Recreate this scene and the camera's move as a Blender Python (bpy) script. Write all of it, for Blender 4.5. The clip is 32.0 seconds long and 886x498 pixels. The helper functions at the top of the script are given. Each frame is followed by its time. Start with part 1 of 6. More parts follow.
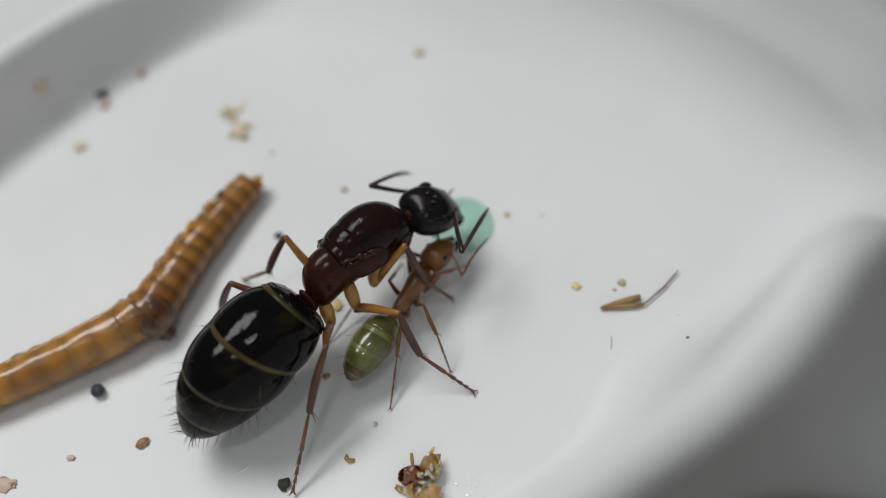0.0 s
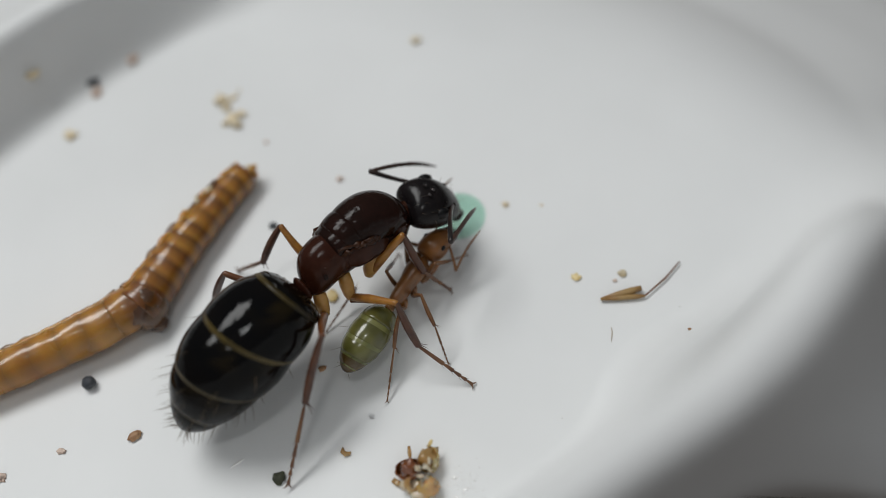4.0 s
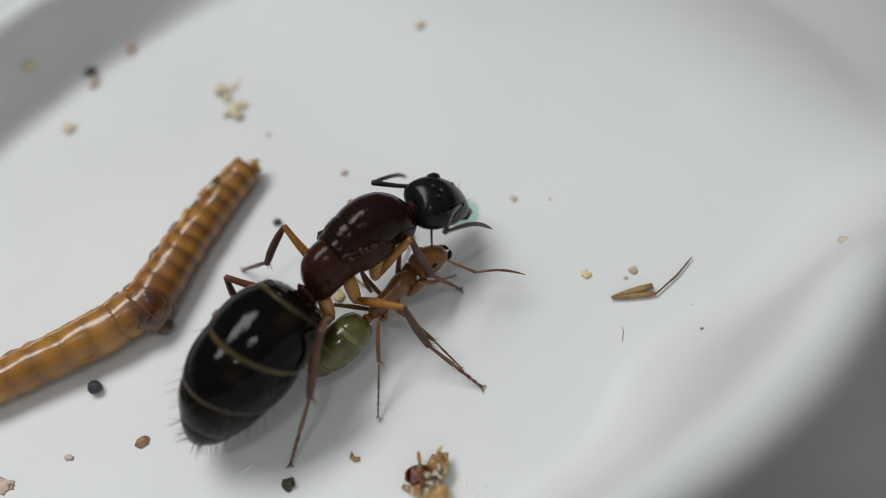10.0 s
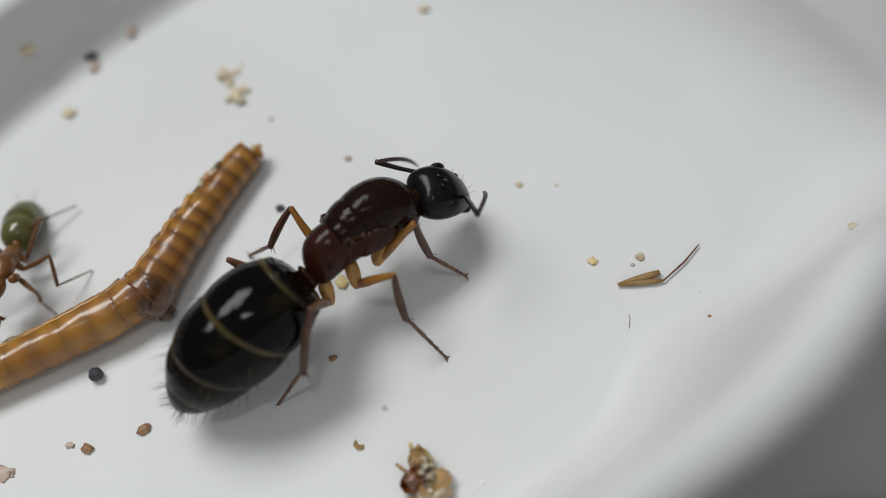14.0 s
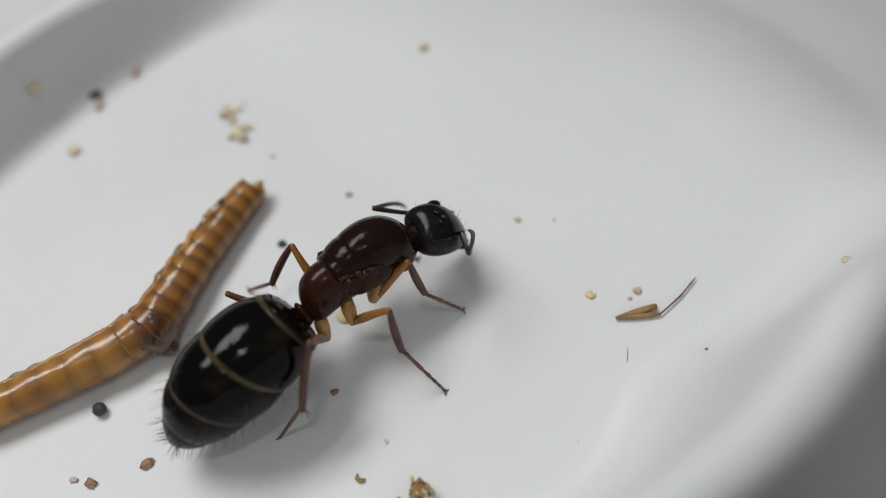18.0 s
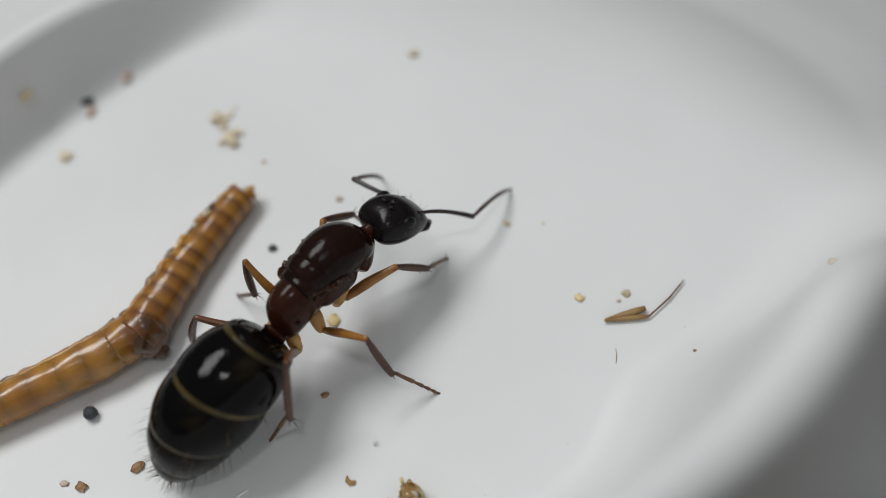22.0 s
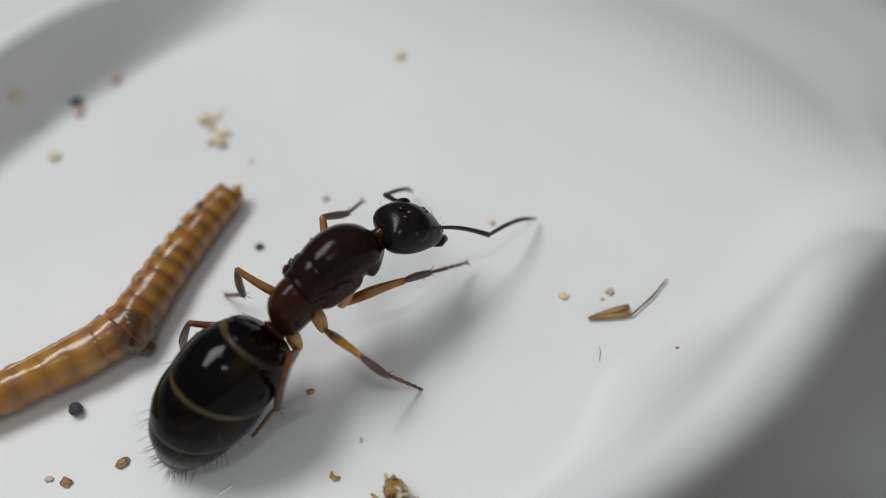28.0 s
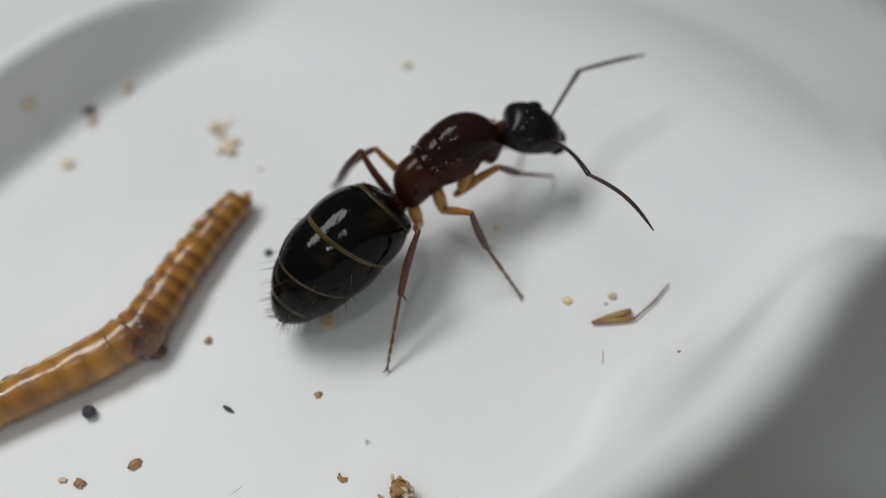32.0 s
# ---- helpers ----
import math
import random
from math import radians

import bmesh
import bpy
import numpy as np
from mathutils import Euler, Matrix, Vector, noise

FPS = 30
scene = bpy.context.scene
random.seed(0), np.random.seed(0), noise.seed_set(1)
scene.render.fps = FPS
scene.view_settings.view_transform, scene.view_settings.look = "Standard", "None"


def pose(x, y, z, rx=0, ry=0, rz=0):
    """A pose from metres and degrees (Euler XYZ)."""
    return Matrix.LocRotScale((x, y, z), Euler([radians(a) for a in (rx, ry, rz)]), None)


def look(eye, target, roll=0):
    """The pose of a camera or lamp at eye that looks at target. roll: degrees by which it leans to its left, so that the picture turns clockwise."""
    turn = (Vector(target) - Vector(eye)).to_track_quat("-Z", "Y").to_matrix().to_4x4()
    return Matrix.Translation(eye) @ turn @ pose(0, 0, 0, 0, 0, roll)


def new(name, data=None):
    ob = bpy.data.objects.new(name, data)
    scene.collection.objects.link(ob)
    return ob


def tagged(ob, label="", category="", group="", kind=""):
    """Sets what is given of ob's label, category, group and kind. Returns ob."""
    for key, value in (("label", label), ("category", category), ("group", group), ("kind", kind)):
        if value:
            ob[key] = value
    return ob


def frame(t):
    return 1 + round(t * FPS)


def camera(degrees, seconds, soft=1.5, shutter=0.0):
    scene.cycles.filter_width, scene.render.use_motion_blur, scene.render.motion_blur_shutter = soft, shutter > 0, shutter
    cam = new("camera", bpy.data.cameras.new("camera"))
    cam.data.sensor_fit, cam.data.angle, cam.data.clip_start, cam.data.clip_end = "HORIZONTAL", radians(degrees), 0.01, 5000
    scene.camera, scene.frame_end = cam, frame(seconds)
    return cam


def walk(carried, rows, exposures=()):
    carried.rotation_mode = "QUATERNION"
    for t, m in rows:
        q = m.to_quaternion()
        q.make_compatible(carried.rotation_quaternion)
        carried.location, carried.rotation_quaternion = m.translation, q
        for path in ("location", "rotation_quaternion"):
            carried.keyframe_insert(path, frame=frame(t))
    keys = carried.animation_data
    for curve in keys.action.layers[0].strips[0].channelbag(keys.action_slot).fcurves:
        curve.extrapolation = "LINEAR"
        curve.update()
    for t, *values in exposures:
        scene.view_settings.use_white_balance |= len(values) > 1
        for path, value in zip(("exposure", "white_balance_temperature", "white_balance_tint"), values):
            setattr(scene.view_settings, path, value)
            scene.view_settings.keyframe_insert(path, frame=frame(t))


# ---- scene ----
cam = camera(45.00, 32.0, soft=0.3, shutter=0.35)
cam.data.dof.use_dof = True
cam.data.dof.focus_distance = 0.0381
cam.data.dof.aperture_fstop = 22
walk(cam, [
    (0.0, pose(0.004084, -0.022535, 0.036046, 31.402, 5.032, 2.255)),
    (0.5, pose(0.004055, -0.022550, 0.035964, 31.385, 5.006, 2.208)),
    (1.0, pose(0.004178, -0.022401, 0.035992, 31.392, 4.946, 2.148)),
    (1.5, pose(0.004150, -0.022642, 0.035844, 31.854, 4.934, 2.143)),
    (2.0, pose(0.003715, -0.022744, 0.035735, 31.732, 4.832, 2.215)),
    (2.5, pose(0.003867, -0.022567, 0.035746, 31.495, 4.933, 2.240)),
    (3.0, pose(0.003799, -0.022601, 0.035577, 31.556, 4.702, 2.192)),
    (3.5, pose(0.003797, -0.022493, 0.035425, 31.461, 4.659, 2.105)),
    (4.0, pose(0.003827, -0.022453, 0.035334, 31.298, 4.657, 2.126)),
    (4.5, pose(0.003745, -0.022515, 0.035286, 31.180, 4.431, 2.114)),
    (6.5, pose(0.003850, -0.022569, 0.034992, 31.264, 4.594, 2.166)),
    (7.0, pose(0.004388, -0.022310, 0.035958, 30.999, 4.821, 1.997)),
    (7.5, pose(0.003766, -0.019810, 0.035502, 28.570, 4.955, 1.768)),
    (8.0, pose(0.003818, -0.019286, 0.035699, 27.223, 5.175, 1.575)),
    (8.5, pose(0.003917, -0.019562, 0.035735, 27.236, 5.302, 1.651)),
    (9.0, pose(0.003908, -0.019827, 0.036151, 27.467, 5.341, 1.682)),
    (9.5, pose(0.003739, -0.019917, 0.035991, 27.785, 5.309, 1.692)),
    (10.0, pose(0.003743, -0.020165, 0.035819, 27.974, 5.257, 1.730)),
    (10.5, pose(0.003623, -0.020168, 0.035759, 27.962, 5.265, 1.734)),
    (11.0, pose(0.003605, -0.020080, 0.035825, 27.740, 5.231, 1.780)),
    (11.5, pose(0.003609, -0.020208, 0.035694, 27.822, 5.259, 1.785)),
    (12.0, pose(0.003495, -0.020147, 0.035621, 27.798, 5.140, 1.684)),
    (12.5, pose(0.003548, -0.020119, 0.035494, 27.681, 5.277, 1.765)),
    (13.0, pose(0.003641, -0.020075, 0.035429, 27.637, 5.422, 1.855)),
    (13.5, pose(0.003461, -0.020113, 0.035441, 27.516, 5.173, 1.756)),
    (14.0, pose(0.003531, -0.020098, 0.035379, 27.465, 5.227, 1.800)),
    (14.5, pose(0.003457, -0.020203, 0.035326, 27.567, 5.084, 1.729)),
    (16.5, pose(0.003546, -0.020176, 0.035519, 27.692, 5.119, 1.849)),
    (17.0, pose(0.003452, -0.020227, 0.035737, 28.037, 5.193, 1.778)),
    (17.5, pose(0.003551, -0.019964, 0.036025, 28.355, 5.335, 1.642)),
    (18.0, pose(0.003501, -0.020228, 0.035944, 29.088, 5.216, 1.541)),
    (18.5, pose(0.003607, -0.020301, 0.035885, 29.146, 5.118, 1.433)),
    (19.0, pose(0.003615, -0.020504, 0.036062, 29.622, 4.981, 1.318)),
    (19.5, pose(0.003847, -0.020542, 0.036062, 29.703, 5.150, 1.331)),
    (20.0, pose(0.003956, -0.020533, 0.035955, 29.827, 5.289, 1.385)),
    (20.5, pose(0.003769, -0.020487, 0.036039, 29.720, 5.144, 1.319)),
    (21.0, pose(0.003799, -0.020545, 0.035994, 29.727, 5.167, 1.310)),
    (21.5, pose(0.003722, -0.020823, 0.035867, 30.023, 5.040, 1.275)),
    (22.0, pose(0.003728, -0.020676, 0.035922, 29.814, 5.084, 1.283)),
    (22.5, pose(0.003416, -0.020849, 0.035953, 29.962, 4.801, 1.143)),
    (23.0, pose(0.003635, -0.020833, 0.035951, 30.002, 4.989, 1.257)),
    (23.5, pose(0.003641, -0.020783, 0.035965, 29.995, 4.910, 1.241)),
    (24.0, pose(0.003821, -0.020848, 0.035970, 30.222, 4.953, 1.185)),
    (24.5, pose(0.003893, -0.020748, 0.036104, 30.366, 4.718, 1.083)),
    (25.0, pose(0.004099, -0.020800, 0.036096, 30.457, 4.808, 1.092)),
    (25.5, pose(0.004077, -0.021014, 0.036101, 30.614, 4.813, 1.131)),
    (27.5, pose(0.004042, -0.021248, 0.035906, 30.788, 4.731, 1.249)),
    (28.0, pose(0.004008, -0.021422, 0.035790, 30.718, 4.647, 1.248)),
    (28.5, pose(0.004027, -0.021379, 0.035847, 30.720, 4.678, 1.252)),
    (29.0, pose(0.003991, -0.021586, 0.035776, 30.968, 4.681, 1.283)),
    (29.5, pose(0.003976, -0.021648, 0.035816, 30.855, 4.686, 1.345)),
    (30.0, pose(0.004034, -0.021547, 0.035894, 30.668, 4.716, 1.420)),
    (30.5, pose(0.003982, -0.021664, 0.035890, 31.008, 4.800, 1.358)),
    (31.0, pose(0.003989, -0.021680, 0.036127, 31.032, 4.815, 1.349)),
    (31.5, pose(0.004167, -0.021771, 0.036218, 31.088, 5.025, 1.450)),
    (32.0, pose(0.004222, -0.021822, 0.036397, 31.078, 5.117, 1.463)),
])

# ---- world and light ----
world = bpy.data.worlds.new("room_light")
world.use_nodes = True
scene.world = world
wn = world.node_tree.nodes
wl = world.node_tree.links
wbg = wn["Background"]
wtc = wn.new("ShaderNodeTexCoord")
wsep = wn.new("ShaderNodeSeparateXYZ")
wramp = wn.new("ShaderNodeValToRGB")
wl.new(wtc.outputs["Generated"], wsep.inputs[0])
wl.new(wsep.outputs["Z"], wramp.inputs[0])
wl.new(wramp.outputs[0], wbg.inputs[0])
wramp.color_ramp.elements[0].position = 0.0
wramp.color_ramp.elements[0].color = (0.10, 0.095, 0.09, 1)
wramp.color_ramp.elements[1].position = 0.9
wramp.color_ramp.elements[1].color = (0.27, 0.28, 0.29, 1)
wbg.inputs[1].default_value = 0.82


def area_lamp(name, eye, target, sx, sy, watts, colour):
    data = bpy.data.lights.new(name, "AREA")
    data.shape, data.size, data.size_y, data.energy, data.color = "ELLIPSE", sx, sy, watts, colour
    ob = new(name, data)
    ob.matrix_basis = look(eye, target)
    return ob


area_lamp("desk_lamp", (-0.150, 0.130, 0.330), (0, 0, 0), 0.28, 0.115, 0.84, (0.98, 0.99, 0.98))
# small unseen lamp, added for the sharp highlights on the ants' backs
area_lamp("highlight_lamp", (0.015, -0.060, 0.400), (0, 0, 0), 0.070, 0.011, 0.11, (0.98, 0.99, 0.98))

# ---- materials ----


def material(name, colour, rough=0.5, metal=0.0, second=None, scale=900.0, bump=0.0, coat=0.0, bump_scale=4000.0,
             sss=0.0, sss_r=(1, 0.5, 0.3), trans=0.0, ior=1.5, spec=0.5, fine=None, var=0.0):
    """A surface with a patchy second colour, fine grain and bump, at millimetre scale."""
    mat = bpy.data.materials.new(name)
    mat.use_nodes = True
    n, l = mat.node_tree.nodes, mat.node_tree.links
    b = n["Principled BSDF"]
    b.inputs["Roughness"].default_value = rough
    b.inputs["Metallic"].default_value = metal
    b.inputs["IOR"].default_value = ior
    b.inputs["Specular IOR Level"].default_value = spec
    b.inputs["Coat Weight"].default_value = coat
    b.inputs["Coat Roughness"].default_value = 0.06
    b.inputs["Transmission Weight"].default_value = trans
    if sss:
        b.inputs["Subsurface Weight"].default_value = sss
        b.inputs["Subsurface Radius"].default_value = sss_r
        b.inputs["Subsurface Scale"].default_value = 0.0006
    tc = n.new("ShaderNodeTexCoord")
    col = None
    if second:
        no = n.new("ShaderNodeTexNoise")
        no.inputs["Scale"].default_value = scale
        no.inputs["Detail"].default_value = 4
        l.new(tc.outputs["Object"], no.inputs["Vector"])
        mx = n.new("ShaderNodeMix")
        mx.data_type = "RGBA"
        mx.inputs["A"].default_value = (*colour, 1)
        mx.inputs["B"].default_value = (*second, 1)
        rp = n.new("ShaderNodeMapRange")
        rp.inputs["From Min"].default_value, rp.inputs["From Max"].default_value = 0.38, 0.64
        l.new(no.outputs["Fac"], rp.inputs["Value"])
        l.new(rp.outputs["Result"], mx.inputs["Factor"])
        col = mx.outputs["Result"]
        rr = n.new("ShaderNodeMapRange")
        rr.inputs["To Min"].default_value, rr.inputs["To Max"].default_value = rough * 0.8, min(1, rough * 1.3)
        l.new(no.outputs["Fac"], rr.inputs["Value"])
        l.new(rr.outputs["Result"], b.inputs["Roughness"])
    else:
        b.inputs["Base Color"].default_value = (*colour, 1)
    if var and col:
        oi = n.new("ShaderNodeObjectInfo")
        hs = n.new("ShaderNodeHueSaturation")
        mr = n.new("ShaderNodeMapRange")
        mr.inputs["To Min"].default_value, mr.inputs["To Max"].default_value = 1 - var, 1 + var
        l.new(oi.outputs["Random"], mr.inputs["Value"])
        l.new(mr.outputs["Result"], hs.inputs["Value"])
        l.new(col, hs.inputs["Color"])
        col = hs.outputs["Color"]
    if col:
        l.new(col, b.inputs["Base Color"])
    if bump:
        nb = n.new("ShaderNodeTexNoise")
        nb.inputs["Scale"].default_value = bump_scale
        nb.inputs["Detail"].default_value = 3
        l.new(tc.outputs["Object"], nb.inputs["Vector"])
        bp = n.new("ShaderNodeBump")
        bp.inputs["Strength"].default_value = bump
        bp.inputs["Distance"].default_value = 0.00005
        l.new(nb.outputs["Fac"], bp.inputs["Height"])
        l.new(bp.outputs["Normal"], b.inputs["Normal"])
    return mat


def tint(mat, attribute, colour):
    """Mixes a second colour in where the mesh's attribute says so."""
    t = mat.node_tree
    at_ = t.nodes.new("ShaderNodeAttribute")
    at_.attribute_name = attribute
    mx = t.nodes.new("ShaderNodeMix")
    mx.data_type = "RGBA"
    mx.inputs["B"].default_value = (*colour, 1)
    base = t.nodes["Principled BSDF"].inputs["Base Color"]
    t.links.new(base.links[0].from_socket, mx.inputs["A"])
    t.links.new(at_.outputs["Fac"], mx.inputs["Factor"])
    t.links.new(mx.outputs["Result"], base)


GLAZE = material("white_glaze", (0.795, 0.805, 0.805), 0.42, second=(0.745, 0.755, 0.755), scale=70, bump=0.08, bump_scale=500, spec=0.32)
TABLE = material("brown_tabletop", (0.13, 0.10, 0.082), 0.5, second=(0.10, 0.077, 0.062), scale=60, bump=0.3, bump_scale=300)
BLACK = material("black_cuticle", (0.0012, 0.0012, 0.0015), 0.07, second=(0.003, 0.0022, 0.002), scale=700, bump=0.4, bump_scale=3200, spec=0.15)
BAND = material("straw_membrane", (0.085, 0.060, 0.014), 0.35, second=(0.016, 0.012, 0.004), scale=600, spec=0.3)
MAROON = material("red_brown_cuticle", (0.029, 0.0085, 0.0045), 0.17, second=(0.042, 0.0135, 0.007), scale=1300, bump=0.55, bump_scale=2200, spec=0.14)
STUMP = material("wing_stump_cuticle", (0.050, 0.017, 0.006), 0.2, second=(0.022, 0.007, 0.003), scale=2500, bump=0.3, bump_scale=5000, spec=0.25)
DARK = material("dark_brown_cuticle", (0.011, 0.0045, 0.003), 0.13, second=(0.017, 0.006, 0.004), scale=1200, bump=0.35, bump_scale=5000, spec=0.14)
HEADC = material("head_cuticle", (0.0055, 0.0048, 0.0055), 0.2, second=(0.011, 0.008, 0.008), scale=1100, bump=0.15, bump_scale=7000, spec=0.18)
EYE = material("compound_eye", (0.0015, 0.0016, 0.002), 0.35, bump=0.4, bump_scale=30000, second=(0.003, 0.003, 0.004), scale=4000, spec=0.25)
OCELLUS = material("ocellus_lens", (0.03, 0.02, 0.02), 0.05, coat=1.0)
AMBER = material("amber_cuticle", (0.34, 0.155, 0.028), 0.3, second=(0.21, 0.082, 0.016), scale=1600, bump=0.15, bump_scale=9000, sss=0.25, sss_r=(1, 0.5, 0.15))
STRAW = material("pale_coxa", (0.50, 0.28, 0.08), 0.35, second=(0.38, 0.19, 0.05), scale=1600, bump=0.1, bump_scale=9000, sss=0.3, sss_r=(1, 0.6, 0.2))
LEGDARK = material("tibia_cuticle", (0.055, 0.022, 0.014), 0.3, second=(0.085, 0.032, 0.016), scale=1800, bump=0.15, bump_scale=9000)
FOOT = material("tarsus_cuticle", (0.085, 0.034, 0.018), 0.4, second=(0.17, 0.075, 0.028), scale=1500, bump=0.15, bump_scale=9000)
HAIR = material("golden_hair", (0.10, 0.062, 0.026), 0.4)
HIND = material("hind_femur", (0.13, 0.042, 0.014), 0.3, second=(0.15, 0.058, 0.022), scale=1500, bump=0.15, bump_scale=9000)
ANTENNA = material("antenna_cuticle", (0.010, 0.008, 0.008), 0.28, second=(0.03, 0.013, 0.009), scale=1500, bump=0.2, bump_scale=9000)
FUNI = material("funiculus_cuticle", (0.055, 0.026, 0.017), 0.4, second=(0.032, 0.016, 0.012), scale=1500, bump=0.2, bump_scale=9000)
W_BODY = material("worker_cuticle", (0.24, 0.098, 0.024), 0.3, second=(0.16, 0.065, 0.018), scale=1500, bump=0.15, bump_scale=9000, sss=0.2, sss_r=(1, 0.5, 0.15))
W_LEG = material("worker_leg", (0.18, 0.08, 0.028), 0.35, second=(0.12, 0.05, 0.018), scale=1500)
W_OLIVE = material("olive_tergite", (0.072, 0.070, 0.016), 0.2, second=(0.12, 0.115, 0.03), scale=1200, coat=0.3, sss=0.2, sss_r=(0.8, 1, 0.3))
W_PALE = material("pale_green_membrane", (0.17, 0.17, 0.055), 0.25, second=(0.10, 0.11, 0.03), scale=1500, coat=0.2, sss=0.3, sss_r=(0.8, 1, 0.4))
W_TIP = material("brown_tergite", (0.085, 0.05, 0.012), 0.25, second=(0.06, 0.04, 0.012), scale=1500, coat=0.2)
WORM = material("mealworm_skin", (0.50, 0.245, 0.034), 0.27, second=(0.36, 0.155, 0.020), scale=420, bump=0.5, bump_scale=1500, coat=0.35, sss=0.6, sss_r=(1, 0.5, 0.15))
tint(WORM, "band", (0.17, 0.058, 0.009))
tint(BLACK, "amber", (0.085, 0.056, 0.010))
WORM_RIM = material("torn_skin", (0.13, 0.065, 0.04), 0.3, second=(0.36, 0.24, 0.14), scale=1500, bump=0.6, bump_scale=3500, coat=0.4)
WORM_WET = material("wet_torn_joint", (0.075, 0.032, 0.015), 0.25, second=(0.20, 0.10, 0.04), scale=900, bump=0.4, bump_scale=2500, coat=0.4)
CRUMB = material("tan_crumb", (0.74, 0.65, 0.48), 0.7, second=(0.60, 0.47, 0.27), scale=2500, bump=0.5, bump_scale=6000, var=0.2)
PINK = material("pinkish_crumb", (0.66, 0.53, 0.45), 0.7, second=(0.55, 0.41, 0.33), scale=2500, bump=0.5, bump_scale=6000)
YELLOW = material("yellow_flake", (0.80, 0.66, 0.36), 0.5, second=(0.66, 0.48, 0.18), scale=3000, bump=0.4, bump_scale=6000)
GREYSPECK = material("slate_speck", (0.035, 0.04, 0.05), 0.6, second=(0.07, 0.075, 0.08), scale=3000, bump=0.6, bump_scale=8000)
BROWNSPECK = material("brown_speck", (0.26, 0.13, 0.06), 0.5, second=(0.46, 0.28, 0.15), scale=3000, bump=0.5, bump_scale=6000)
GREENSPECK = material("dark_green_crumb", (0.03, 0.035, 0.02), 0.6, second=(0.06, 0.065, 0.035), scale=3000, bump=0.7, bump_scale=6000)
SHELL = material("broken_shell", (0.50, 0.26, 0.07), 0.15, second=(0.62, 0.42, 0.18), scale=1300, bump=0.3, bump_scale=4000, coat=0.5, trans=0.45)
SHELLDARK = material("dark_shell", (0.10, 0.026, 0.008), 0.12, second=(0.24, 0.075, 0.018), scale=1500, bump=0.3, bump_scale=4000, coat=0.7)
FLESH = material("pale_remains", (0.66, 0.56, 0.42), 0.25, second=(0.40, 0.27, 0.15), scale=2000, bump=0.5, bump_scale=4000, coat=0.5, sss=0.3)
CLEARFLESH = material("clear_wet_flakes", (0.78, 0.70, 0.56), 0.15, second=(0.48, 0.34, 0.2), scale=2500, bump=0.4, bump_scale=5000, coat=0.5, sss=0.4)
HUSKCLEAR = material("pale_amber_shell", (0.66, 0.43, 0.17), 0.15, second=(0.44, 0.23, 0.06), scale=900, bump=0.3, bump_scale=4000, coat=0.5, trans=0.2, sss=0.6)
HUSK = material("husk", (0.34, 0.22, 0.085), 0.4, second=(0.27, 0.145, 0.045), scale=1500, bump=0.2, bump_scale=5000)
GREEN = material("green_liquid", (0.56, 0.88, 0.74), 0.03, trans=1.0, ior=1.15)
WATER = material("clear_liquid", (0.97, 0.98, 0.98), 0.02, trans=1.0, ior=1.33)
# near-white colour paints in the glints of clear dried droplets
SPARK = material("dried_glints", (0.86, 0.86, 0.85), 0.12, second=(0.80, 0.80, 0.79), scale=3000, coat=1.0)

# ---- mesh helpers, in millimetres ----
MM = 0.001


def part(name, bm, mat, parent=None, label="", m=None):
    """Links a bmesh in millimetres as one smooth mesh object in metres."""
    bmesh.ops.recalc_face_normals(bm, faces=bm.faces)
    for v in bm.verts:
        v.co *= MM
    me = bpy.data.meshes.new(name)
    bm.to_mesh(me)
    bm.free()
    for f in me.polygons:
        f.use_smooth = True
    me.materials.append(mat)
    ob = new(name, me)
    if parent:
        ob.parent = parent
    if m:
        ob.matrix_basis = m
    if label:
        tagged(ob, label)
    return ob


def loft(bm, rings, n=20, e=2.0):
    """Rings along x: (x, centre y, centre z, half width, half height); closed at both ends. e: 2 is an ellipse."""
    prev = None
    for x, y0, z0, ry, rz in rings:
        loop = []
        for i in range(n):
            a = 2 * math.pi * i / n
            c, s = math.cos(a), math.sin(a)
            c, s = math.copysign(abs(c) ** (2 / e), c), math.copysign(abs(s) ** (2 / e), s)
            loop.append(bm.verts.new((x, y0 + ry * c, z0 + rz * s)))
        if prev:
            for i in range(n):
                bm.faces.new((prev[i], prev[(i + 1) % n], loop[(i + 1) % n], loop[i]))
        else:
            bm.faces.new(loop)
        prev = loop
    bm.faces.new(prev)
    return bm


def smooth_rings(rings, sub=4):
    """More rings in between, by a cubic through the given ones."""
    a = np.array(rings, float)
    out = []
    for i in range(len(a) - 1):
        p0, p1, p2, p3 = a[max(i - 1, 0)], a[i], a[i + 1], a[min(i + 2, len(a) - 1)]
        for k in range(sub):
            t = k / sub
            q = 0.5 * (2 * p1 + (p2 - p0) * t + (2 * p0 - 5 * p1 + 4 * p2 - p3) * t * t + (3 * p1 - p0 - 3 * p2 + p3) * t ** 3)
            q[3:] = np.maximum(q[3:], 0.004)
            out.append(tuple(q))
    return out + [tuple(a[-1])]


